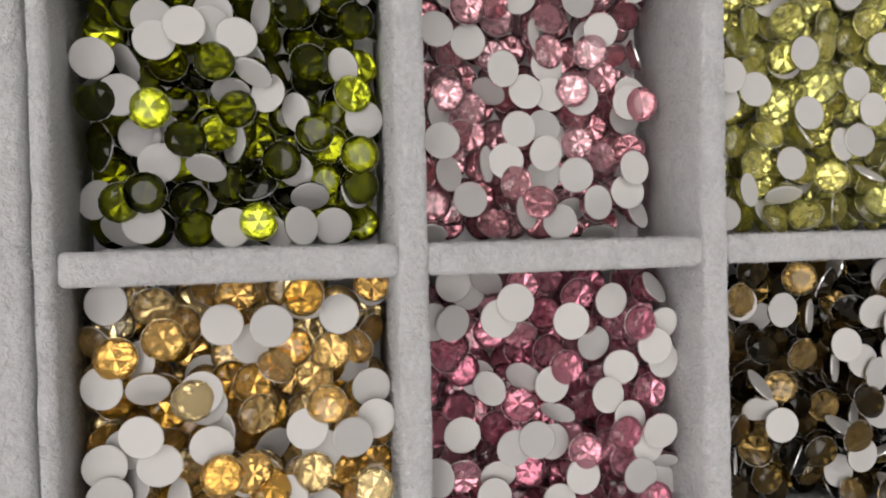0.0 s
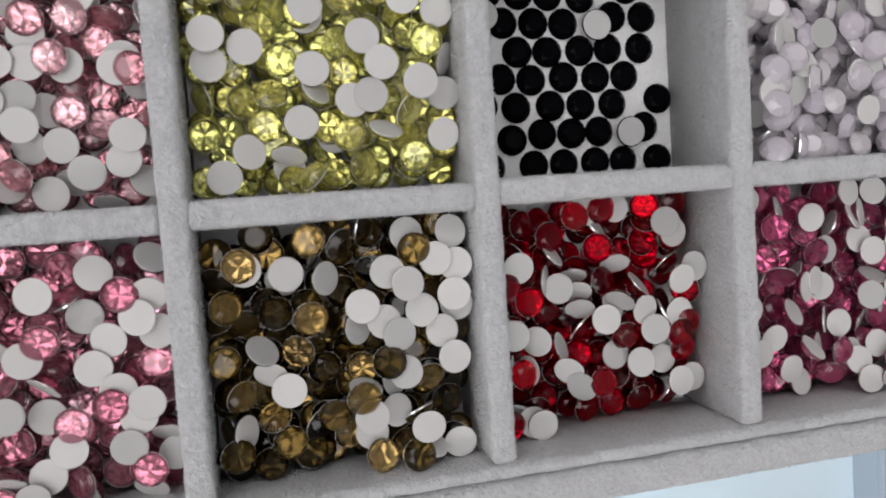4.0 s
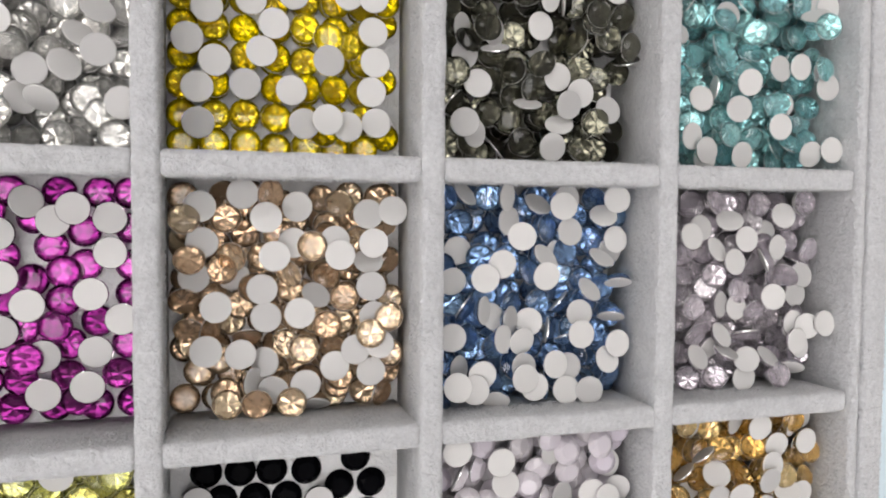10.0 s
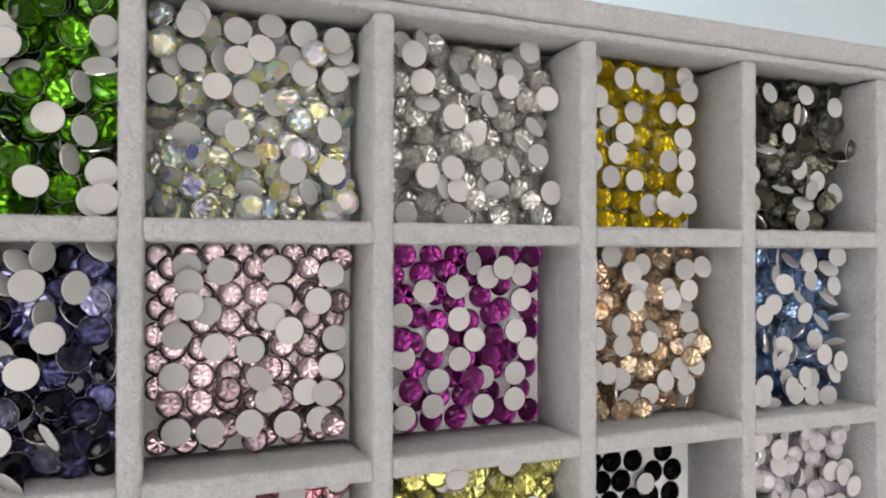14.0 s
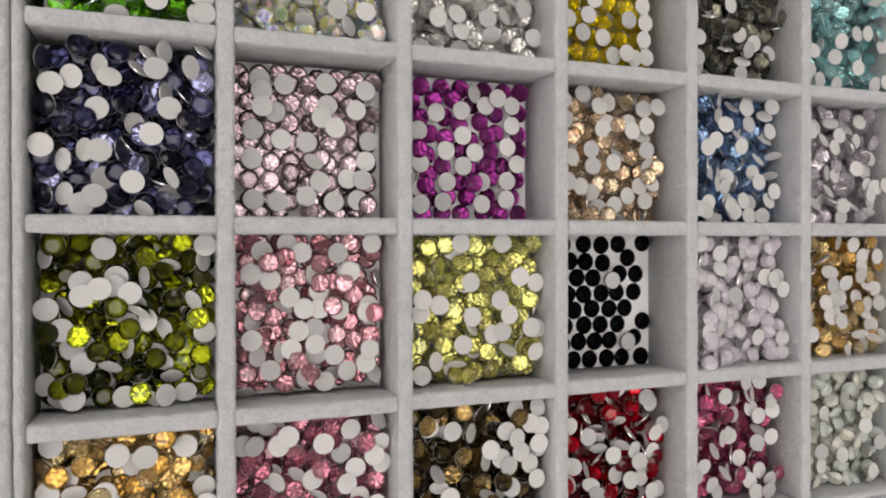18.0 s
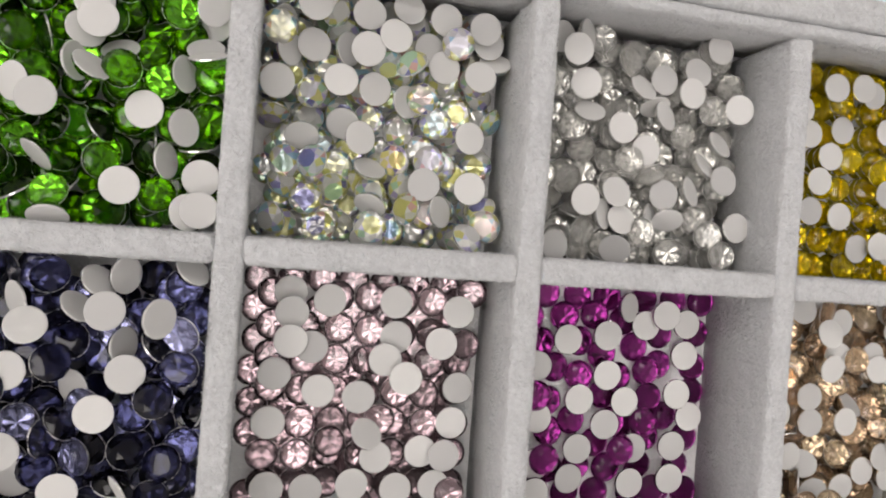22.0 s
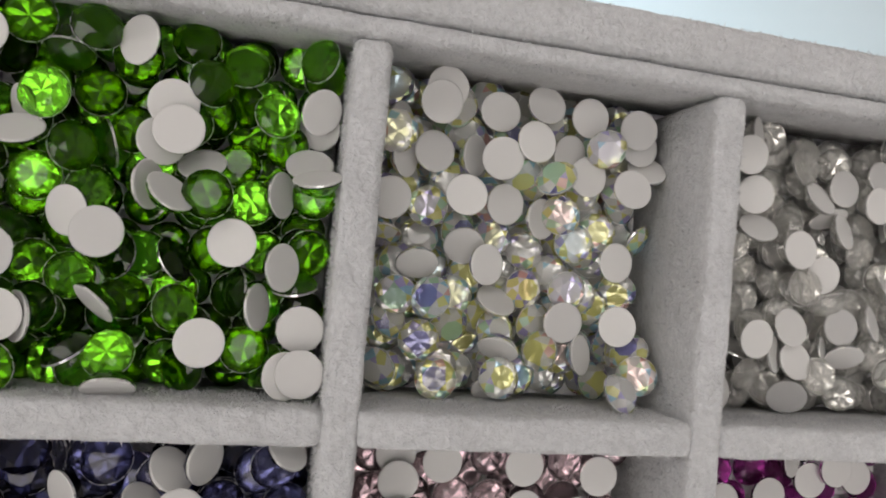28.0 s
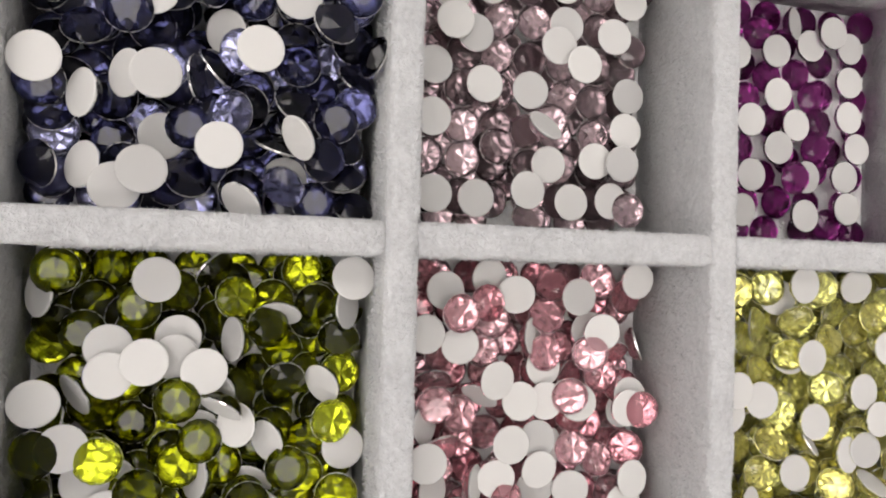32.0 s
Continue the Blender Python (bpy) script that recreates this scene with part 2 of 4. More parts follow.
CARD = material("pale_green_card", (0.52, 0.56, 0.50), 0.6)
BOX_BLUE = material("blue_grey_card", (0.46, 0.52, 0.58), 0.5)
for name, label, mat, x0, x1, y0, y1, h in (
        ("storage_box", "small blue-grey cardboard box on the table", BOX_BLUE, 0.424, 0.446, -0.40, -0.285, 0.020),
        ("card_sheet", "pale greenish card sheet lying on the table", CARD, 0.450, 0.66, -0.47, -0.27, 0.004),
        ("storage_box", "small blue-grey cardboard box on the table", BOX_BLUE, -0.17, -0.088, -0.03, 0.05, 0.020)):
    item = thing(name, ((x0 + x1) / 2, (y0 + y1) / 2, DESK), label, name.split("_")[1])
    part("body", box(-(x1 - x0) / 2, (x1 - x0) / 2, -(y1 - y0) / 2, (y1 - y0) / 2, 0.0, h, 0.001), mat, item)
    if h > 0.01:
        part("lid", box(-(x1 - x0) / 2 - 0.001, (x1 - x0) / 2 + 0.001, -(y1 - y0) / 2 - 0.001, (y1 - y0) / 2 + 0.001, h, h + 0.004, 0.001), mat, item)

# ---------------- the tray ----------------
MM = 0.001
TOP = 20.5                                     # height of the dividers over the table
BED = 3.0                                      # height of the compartments' floor
XS = (40.3, 79.4, 119.95, 159.55, 199.6)         # dividers between columns
YS = (-40.2, -80.0, -119.9)                    # dividers between rows
WEST, EAST, NORTH, SOUTH = 3.4, 237.8, -3.0, -157.8
HALF, THIN = 1.85, 1.4                          # half the thickness of a divider at its top and at its foot
tray = thing("jewellery_tray", (0, 0, 0), "light grey velvet display tray with twenty-four compartments, on a white stand", "tray")


def mm(*values):
    return [v * MM for v in values]


def bar(name, x0, x1, y0, y1, z0, z1, bevel, foot=1.0, pin=0):
    part(name, padded_bar(*mm(x0, x1, y0, y1, z0, z1), bevel * MM, foot, pin), VELVET, tray, "", True)


LINER, BAND = 2.1, 5.0
part("base_board", box(*mm(WEST - 7, EAST + 7, SOUTH - 7, NORTH + 7, 0.0, BED - 0.6), 0.0005), VELVET, tray)
part("floor_lining", box(*mm(WEST - 0.5, EAST + 0.5, SOUTH - 0.5, NORTH + 0.5, BED - 0.6, BED)), FLOOR_LINING, tray, "white floor lining")
bar("side_lining", WEST - LINER, WEST, SOUTH, NORTH, BED, TOP + 0.4, 0.97)
bar("side_lining", EAST, EAST + LINER, SOUTH, NORTH, BED, TOP + 0.4, 0.97)
bar("side_lining", WEST - LINER, EAST + LINER, NORTH, NORTH + LINER, BED, TOP + 0.4, 0.97, 0.35, 1)
bar("side_lining", WEST - LINER, EAST + LINER, SOUTH - LINER, SOUTH, BED, TOP + 0.4, 0.97)
gap = LINER + 0.25
bar("rim", WEST - gap - BAND, WEST - gap, SOUTH - gap, NORTH + gap, 0.3, TOP + 0.7, 0.97)
bar("rim", EAST + gap, EAST + gap + BAND, SOUTH - gap, NORTH + gap, 0.3, TOP + 0.7, 0.97)
bar("rim", WEST - gap - BAND, EAST + gap + BAND, NORTH + gap, NORTH + gap + BAND, 0.3, TOP + 0.7, 0.97)
bar("rim", WEST - gap - BAND, EAST + gap + BAND, SOUTH - gap - BAND, SOUTH - gap, 0.3, TOP + 0.7, 0.97)
for x in XS:
    bar("divider", x - HALF, x + HALF, SOUTH, NORTH, BED, TOP, 0.9, THIN / HALF)
EDGES_X = [WEST + HALF, *XS, EAST - HALF]
EDGES_Y = [NORTH - HALF, *YS, SOUTH + HALF]
SAG = {(YS[2], EDGES_X[0]): 0.55, (YS[2], EDGES_X[1]): 0.55, (YS[2], EDGES_X[2]): 0.35}    # cross pieces glued in a little low
for y in YS:
    for a, b in zip(EDGES_X, EDGES_X[1:]):
        first, last = a == EDGES_X[0], b == EDGES_X[-1]
        bar("divider", a + (0 if not first else -HALF) + (HALF - 0.2) * (not first), b - (HALF - 0.2) * (not last) + HALF * last - 0.3 * last,
            y - HALF - SAG.get((y, a), 0.0), y + HALF - SAG.get((y, a), 0.0), BED, TOP - 0.15, 0.8, THIN / HALF)

# the loose fibres of the velvet, standing off the boards' tops and upper faces
FIBRES = np.random.default_rng(7)
hairs = []


def fuzz(x0, x1, y0, y1, top, deep=7.0, density=7.0, round_off=0.7):
    """Short fibres on the top and the long faces of one board, in millimetres."""
    across_x = x1 - x0 < y1 - y0
    lo, hi, a, b = (y0, y1, x0, x1) if across_x else (x0, x1, y0, y1)
    wide = b - a
    count = int((hi - lo) * (wide + 2 * deep) * density)
    along = FIBRES.uniform(lo, hi, count)
    u = FIBRES.uniform(-deep, wide + deep, count)
    side = np.where(u < 0, -1.0, np.where(u > wide, 1.0, 0.0))
    down = np.where(u < 0, -u, np.where(u > wide, u - wide, 0.0))
    q = np.clip(u, 0, wide)
    near = np.minimum(q, wide - q)
    drop = np.where(near < round_off, round_off - np.sqrt(np.maximum(0, round_off ** 2 - (round_off - near) ** 2)), 0.0)
    z = np.where(side == 0, top - drop, top - round_off - down)
    lean = np.where(side == 0, np.where(q < round_off, near - round_off, np.where(wide - q < round_off, round_off - near, 0)) / round_off, side)
    normal = np.stack([lean, np.zeros(count), np.sqrt(np.maximum(0, 1 - lean ** 2))], 1)
    root = np.stack([a + q, along, z], 1) - 0.12 * normal
    way = normal + FIBRES.normal(0, 0.75, (count, 3))
    way /= np.linalg.norm(way, axis=1)[:, None]
    tip = root + way * FIBRES.uniform(0.22, 0.5, count)[:, None]
    broad = np.cross(way, FIBRES.normal(0, 1, (count, 3)))
    broad *= (FIBRES.uniform(0.05, 0.09, count) / np.maximum(1e-6, np.linalg.norm(broad, axis=1)))[:, None]
    corners = np.stack([root - broad, root + broad, tip], 1)
    if not across_x:
        corners = corners[:, :, [1, 0, 2]]
    hairs.append(corners)


for x in XS:
    fuzz(x - HALF, x + HALF, SOUTH, NORTH, TOP)
for y in YS:
    for a, b in zip(EDGES_X, EDGES_X[1:]):
        fuzz(a + HALF, b - HALF, y - HALF - SAG.get((y, a), 0.0), y + HALF - SAG.get((y, a), 0.0), TOP - 0.15)
for d, t, h in ((LINER, 0.0, TOP + 0.4), (BAND, gap, TOP + 0.7)):
    fuzz(WEST - t - d, WEST - t, SOUTH, NORTH, h, 2.0)
    fuzz(EAST + t, EAST + t + d, SOUTH, NORTH, h, 2.0)
    fuzz(WEST, EAST, NORTH + t, NORTH + t + d, h, 2.0)
    fuzz(WEST, EAST, SOUTH - t - d, SOUTH - t, h, 2.0)
corners = np.concatenate(hairs).reshape(-1, 3) * MM
me = bpy.data.meshes.new("nap")
me.from_pydata(corners.tolist(), [], np.arange(len(corners)).reshape(-1, 3).tolist())
me.materials.append(VELVET)
nap = new("nap", me)
nap.parent = tray
tagged(nap, "short loose velvet fibres", kind="stuff")

# ---------------- the stones ----------------
R = 2.35          # radius of a stone
TALL = 1.25


def stone_body(size=1.0):
    """A flat-backed brilliant cut: a low girdle, sixteen girdle facets, eight kites, eight star facets and a wide eight-sided table."""
    bm = bmesh.new()

    def ring(n, r, z, off):
        turns = [2 * math.pi * (k + off) / n for k in range(n)]
        return [bm.verts.new((r * R * size * MM * math.cos(t), r * R * size * MM * math.sin(t), z * MM)) for t in turns]

    foot, girdle, middle, table = ring(16, 1.0, 0.0, 0.0), ring(16, 1.0, 0.2, 0.0), ring(8, 0.8, 0.2 + (TALL - 0.2) * 0.62, 0.0), ring(8, 0.58, TALL, 0.5)
    for k in range(16):
        j = (k + 1) % 16
        bm.faces.new((foot[k], foot[j], girdle[j], girdle[k]))
    for k in range(8):
        j = (k + 1) % 8
        bm.faces.new((girdle[2 * k], girdle[2 * k + 1], middle[k]))
        bm.faces.new((girdle[2 * k + 1], girdle[(2 * k + 2) % 16], middle[j]))
        bm.faces.new((girdle[2 * k + 1], middle[j], table[k], middle[k]))
        bm.faces.new((middle[j], table[j], table[k]))
    bm.faces.new(table)
    return bm


def stone_back(star_cut):
    """The thin painted back: white outside, and inside silver foil, pressed into a shallow star or left flat."""
    bm = bmesh.new()
    n = 24

    def ring(r, z):
        return [bm.verts.new((r * R * MM * math.cos(2 * math.pi * k / n), r * R * MM * math.sin(2 * math.pi * k / n), z * MM)) for k in range(n)]

    low, mid, top, star = ring(0.95, -0.2), ring(1.005, -0.13), ring(1.005, 0.05), ring(0.985, 0.05)
    middle = bm.verts.new((0, 0, 0.06 * MM))
    cut = [bm.verts.new((0.5 * R * MM * math.cos(math.pi * k / 6), 0.5 * R * MM * math.sin(math.pi * k / 6), (0.06 + star_cut * (k % 2)) * MM)) for k in range(12)]
    bm.faces.new(low[::-1])
    for k in range(n):
        j = (k + 1) % n
        bm.faces.new((low[k], low[j], mid[j], mid[k]))
        bm.faces.new((mid[k], mid[j], top[j], top[k])).material_index = 1
        bm.faces.new((top[k], top[j], star[j], star[k]))
        bm.faces.new((star[k], star[j], cut[(k + 1) // 2 % 12])).material_index = 1
        if k % 2 == 0:
            bm.faces.new((star[k + 1], cut[(k // 2 + 1) % 12], cut[k // 2])).material_index = 1
            bm.faces.new((cut[k // 2], cut[(k // 2 + 1) % 12], middle)).material_index = 1
    return bm


BACK_STAR = finish("backing", stone_back(0.08), (WHITE_BACK, FOIL))
BACK_FLAT = finish("backing", stone_back(0.04), (WHITE_BACK, FOIL))
RES = 0.4


class Pile:
    """Stones laid one on another in a compartment; a field of heights says where the next one comes to rest."""

    def __init__(self, x0, x1, y0, y1, rng):
        self.x0, self.y0, self.w, self.d, self.rng = x0, y0, x1 - x0, y1 - y0, rng
        self.h = np.zeros((int(self.w / RES) + 1, int(self.d / RES) + 1))
        self.laid = []

    def rest(self, x, y, nx, ny, flat):
        """The height of the middle of a stone at (x, y) whose axis leans by (nx, ny), and the patch that it covers."""
        nz = math.sqrt(max(0.05, 1 - nx * nx - ny * ny))
        i0, i1 = max(0, int((x - R) / RES)), min(self.h.shape[0], int((x + R) / RES) + 2)
        j0, j1 = max(0, int((y - R) / RES)), min(self.h.shape[1], int((y + R) / RES) + 2)
        gx, gy = np.meshgrid(np.arange(i0, i1) * RES - x, np.arange(j0, j1) * RES - y, indexing="ij")
        lean = -(nx * gx + ny * gy) / nz
        inside = gx * gx + gy * gy + lean * lean <= (R * 0.96) ** 2
        if not inside.any():
            return None
        half = 0.5 * flat / nz
        patch = self.h[i0:i1, j0:j1]
        z = np.where(inside, patch - lean + half, -1e9).max()
        return z, (slice(i0, i1), slice(j0, j1)), inside, lean, half

    def lay(self, x, y, nx, ny, up, flat=1.15, most=99.0):
        found = self.rest(x, y, nx, ny, flat)
        if found is None:
            return
        z, where, inside, lean, half = found
        z = max(min(z, most), z - 0.6)
        self.h[where] = np.where(inside, np.maximum(self.h[where], z + lean + half), self.h[where])
        self.laid.append((x, y, z, nx, ny, up))

    def scatter(self, level, most, lean=0.5, face_up=0.5, tries=6, steep=0.78):
        """Drops stones at random, each where it lies lowest of some tries, until the heap stands at the level."""
        for _ in range(most):
            best = None
            for _ in range(tries):
                x, y = self.rng.uniform(1.6, self.w - 1.6), self.rng.uniform(1.6, self.d - 1.6)
                tilt, way = min(steep, abs(self.rng.normal(lean * 0.5, lean * 0.7))), self.rng.uniform(0, 2 * math.pi)
                edge = R * math.sqrt(1 - (tilt * math.cos(way)) ** 2), R * math.sqrt(1 - (tilt * math.sin(way)) ** 2)
                x, y = min(max(x, edge[0]), self.w - edge[0]), min(max(y, edge[1]), self.d - edge[1])
                found = self.rest(x, y, tilt * math.cos(way), tilt * math.sin(way), 1.15)
                if found and (best is None or found[0] < best[0]):
                    best = (found[0], x, y, tilt * math.cos(way), tilt * math.sin(way))
            if best[0] > level + 0.3:
                if np.mean(self.h) > level - 0.6:
                    break
                continue
            self.lay(*best[1:], self.rng.random() < face_up)

    def close(self, tries):
        """Lays flat stones on what is left bare of the floor."""
        for _ in range(tries):
            x, y = self.rng.uniform(R, self.w - R), self.rng.uniform(R, self.d - R)
            if self.rest(x, y, 0.0, 0.0, 1.15)[0] < 0.6:
                self.lay(x, y, 0.0, 0.0, True)
        for _ in range(4):
            bare = np.argwhere(self.h[5:-5, 5:-5] < 0.1)
            if len(bare) < 10:
                break
            x, y = (bare[self.rng.integers(len(bare))] + 5) * RES
            self.lay(min(max(x, R), self.w - R), min(max(y, R), self.d - R), self.rng.normal(0, 0.15), self.rng.normal(0, 0.15), True)


def stone_pose(x, y, z, nx, ny, up, spin):
    axis = Vector((nx, ny, math.sqrt(max(0.05, 1 - nx * nx - ny * ny)))).normalized()
    if not up:
        axis = -axis
    turn = axis.to_track_quat("Z", "Y").to_matrix().to_4x4()
    return Matrix.Translation(Vector((x, y, z)) * MM) @ turn @ Matrix.Rotation(spin, 4, "Z") @ Matrix.Translation((0, 0, -0.45 * MM))


def joined(name, poses, body, back, materials):
    """Many stones in one mesh, for those that lie deep in the heap."""
    verts, faces, slots = [], [], []
    for m in poses:
        for mesh, first in ((body, 0), (back, 1)):
            start = len(verts)
            verts += [tuple(m @ v.co) for v in mesh.vertices]
            faces += [[start + i for i in p.vertices] for p in mesh.polygons]
            slots += [first + p.material_index for p in mesh.polygons]
    me = bpy.data.meshes.new(name)
    me.from_pydata(verts, [], faces)
    for m in materials:
        me.materials.append(m)
    me.polygons.foreach_set("material_index", slots)
    return me


# Stones laid by hand in each compartment: millimetres from its south-west corner, and the lean of the axis where a stone is tilted.
STONES = {}
STONES[0, 'faces', 0] = [(22.4, 30.4), (29.3, 29.6), (20.9, 8.5), (15.5, 4.3), (7.0, 33.7), (11.8, 34.2), (32.8, 34.2), (10.9, 22.8), (18.1, 7.4)]
STONES[0, 'backs', 0] = [(4.6, 30.2, -0.00, 0.71), (2.4, 31.9), (15.8, 33.3, -0.58, -0.01), (2.1, 24.8, -0.64, -0.24), (3.9, 25.4, -0.49, -0.25), (6.8, 25.8, -0.70, -0.37), (6.5, 23.2, -0.02, 0.77), (13.5, 27.4, 0.86, 0.01), (17.9, 24.1, 0.44, 0.22), (18.9, 27.8), (19.8, 25.3), (21.9, 22.3, -0.15, 0.70), (17.1, 19.9, 0.89, 0.06), (19.5, 19.0, 0.54, 0.67), (2.2, 16.9, -0.37, -0.13), (8.3, 16.3, -0.54, -0.12), (10.9, 16.9, -0.49, -0.13), (10.0, 12.8, -0.05, 0.78), (13.7, 15.1), (5.3, 12.6, -0.33, -0.06), (1.9, 9.8, -0.58, -0.05), (2.2, 5.3, -0.38, 0.03), (7.8, 6.9, -0.75, -0.03), (6.2, 7.1), (5.2, 2.0, -0.42, -0.55)]
STONES[0, 'backs', 1] = [(25.5, 15.2), (23.7, 12.0, 0.45, -0.47), (30.0, 13.2, 0.74, 0.06), (13.9, 8.8, -0.58, -0.70), (32.6, 29.2, 0.52, -0.34), (31.7, 26.0, 0.46, 0.16), (32.2, 23.3, -0.10, 0.69), (32.9, 21.5, -0.19, 0.90), (29.3, 20.4, 0.84, 0.04), (23.7, 3.1, -0.44, -0.73), (23.3, 5.5), (32.7, 7.3), (30.1, 5.3, 0.34, 0.11), (31.3, 2.7, 0.41, 0.14), (32.9, 3.1), (24.3, 9.1, 0.64, -0.58), (27.9, 9.1, 0.88, 0.09), (16.0, 1.5, 0.08, -0.85)]
STONES[0, 'upper', 0] = [(8.2, 27.1), (11.8, 28.2), (22.9, 19.5), (5.8, 2.4), (29.7, 12.6)]
STONES[1, 'faces', 0] = [(7.5, 21.5), (11.5, 18.3), (20.2, 17.3), (25.8, 18.9), (4.7, 11.1), (7.9, 11.4), (27.1, 12.9), (33.8, 12.4), (33.6, 6.9), (21.7, 6.0), (3.0, 3.0), (33.9, 4.1), (30.3, 2.5), (25.3, 2.4), (2.8, 34.8), (11.5, 34.8), (18.0, 25.8), (20.4, 25.8), (33.7, 21.5), (34.2, 17.3), (11.6, 7.9), (7.8, 6.3), (3.2, 13.6), (9.6, 2.4)]
STONES[1, 'backs', 0] = [(7.9, 34.2), (3.2, 30.2, 0.73, -0.02), (7.2, 32.5), (14.9, 32.9), (12.0, 27.6, 0.65, -0.01), (14.8, 27.3), (18.3, 29.4), (20.6, 34.5), (26.1, 33.8), (32.6, 31.0), (31.7, 32.8), (3.9, 26.5, 0.72, 0.01), (7.4, 27.4), (23.7, 29.1, 0.30, -0.09), (26.1, 26.7), (31.3, 25.6), (34.0, 28.1, -0.13, 0.68), (11.5, 22.9), (16.3, 22.5, 0.19, -0.04), (20.9, 21.3, 0.46, 0.01), (2.8, 21.8), (14.6, 15.4, 0.39, 0.05), (30.7, 17.0), (6.7, 15.2, -0.03, -0.72), (16.5, 11.0, 0.17, 0.75), (24.2, 9.6), (31.0, 9.5), (26.7, 5.8, 0.62, 0.15), (16.9, 6.4, -0.36, -0.79), (16.7, 1.7, -0.11, -0.69)]
STONES[1, 'upper', 0] = [(23.3, 22.0), (30.6, 14.2), (29.1, 7.2), (16.9, 3.0), (2.8, 28.7), (10.5, 31.5), (27.6, 29.8)]
STONES[2, 'faces', 0] = [(16.4, 31.4), (19.5, 34.8), (11.8, 34.8), (7.9, 19.3), (4.8, 26.9), (35.4, 34.8), (24.9, 17.9), (27.7, 18.2), (32.1, 5.7), (35.4, 2.7), (10.5, 4.7), (30.6, 25.3), (3.7, 13.1), (5.7, 6.3), (12.5, 16.6), (32.9, 31.7)]
STONES[2, 'backs', 0] = [(4.8, 34.0, 0.26, -0.16), (6.3, 31.4), (8.2, 34.2, 0.65, 0.09), (8.8, 27.0), (9.9, 22.7, -0.13, 0.69), (14.3, 20.6), (19.2, 17.9), (21.8, 29.1), (27.3, 30.8), (25.9, 27.3), (22.6, 23.6, 0.42, 0.28), (18.2, 27.3, 0.24, 0.52), (30.7, 34.8), (34.4, 25.7), (9.1, 9.5), (14.5, 11.0), (12.6, 7.6, 0.60, 0.14), (15.4, 2.7, -0.41, -0.46), (15.7, 6.9), (5.7, 2.4), (27.6, 12.2, 0.53, 0.27), (21.7, 7.7, 0.65, 0.15), (24.8, 8.0, -0.20, -0.74), (23.5, 11.5), (32.4, 14.3), (35.4, 7.2), (32.1, 20.0, 0.36, 0.49), (29.6, 16.4, 0.47, 0.54)]
STONES[2, 'upper', 0] = [(19.2, 5.4), (25.7, 4.6), (16.6, 16.3), (15.9, 23.5)]
STONES[3, 'faces', 0] = [(2.5, 34.8), (11.1, 34.8), (15.6, 34.8), (21.3, 34.8), (26.7, 34.8), (34.4, 34.8), (7.3, 32.0), (3.5, 27.2), (10.8, 29.3), (15.7, 29.7), (20.8, 30.2), (27.0, 30.4), (34.4, 29.8), (2.4, 22.7), (8.8, 23.7), (16.3, 25.7), (23.7, 25.4), (34.4, 25.0), (7.5, 19.6), (12.0, 20.4), (19.1, 21.8), (23.8, 22.2), (27.6, 22.0), (34.4, 18.8), (17.5, 17.6), (21.1, 18.7), (27.7, 17.8), (2.9, 14.8), (9.5, 16.1), (34.4, 14.0), (14.8, 12.8), (19.8, 14.5), (26.0, 12.5), (8.2, 10.7), (2.4, 8.2), (11.8, 7.7), (16.3, 7.9), (22.2, 9.5), (28.0, 8.9), (34.4, 9.2), (7.5, 5.3), (2.8, 2.4), (12.8, 2.7), (17.7, 3.3), (23.0, 3.0)]
STONES[3, 'faces', 1] = [(28.6, 3.2), (34.4, 2.9)]
STONES[3, 'backs', 0] = [(7.0, 34.8), (3.4, 30.9), (13.3, 32.0), (18.7, 32.5), (24.0, 32.6), (31.0, 34.3), (31.1, 31.0), (7.7, 28.0), (12.6, 24.9), (19.0, 26.2), (27.5, 26.5), (31.3, 26.1), (6.1, 22.9), (16.0, 21.2), (3.3, 18.1), (31.5, 21.0), (14.1, 16.8), (7.2, 14.8), (23.8, 15.1), (31.6, 16.0), (4.7, 10.7), (11.6, 11.5), (18.6, 11.1), (31.0, 11.3), (4.8, 5.4), (27.0, 5.5), (20.3, 5.7), (23.8, 6.3), (31.8, 6.4)]
STONES[4, 'faces', 0] = [(16.8, 28.6), (24.0, 27.8), (18.4, 13.0), (6.8, 27.8), (16.0, 4.0), (27.1, 3.3), (26.6, 16.9), (33.6, 14.8), (14.0, 15.7), (10.5, 8.7), (18.8, 17.0), (27.1, 33.6), (34.0, 34.2), (26.4, 21.5)]
STONES[4, 'backs', 0] = [(6.2, 34.2), (10.8, 34.8, 0.21, 0.13), (10.3, 31.0, 0.61, -0.11), (13.5, 32.2), (11.1, 27.5, -0.37, 0.43), (22.5, 32.1), (32.9, 30.2, -0.03, -0.00), (30.7, 28.2, 0.08, 0.18), (20.1, 27.8, 0.45, -0.12), (15.9, 23.5, 0.47, -0.09), (19.2, 23.3), (5.6, 22.3, 0.63, -0.06), (10.7, 21.7, 0.50, -0.08), (6.2, 18.0, 0.17, -0.27), (10.8, 18.3, -0.19, 0.90), (32.1, 22.7, 0.07, 0.03), (30.0, 18.1, -0.02, -0.36), (8.7, 13.4), (22.4, 15.1), (17.0, 9.9, -0.08, 0.88), (25.7, 12.3), (23.2, 10.2), (30.3, 9.5, 0.07, 0.18), (22.5, 6.7, -0.25, 0.68), (31.6, 5.5, -0.17, 0.85), (5.6, 6.6), (7.6, 5.2, 0.41, 0.00)]
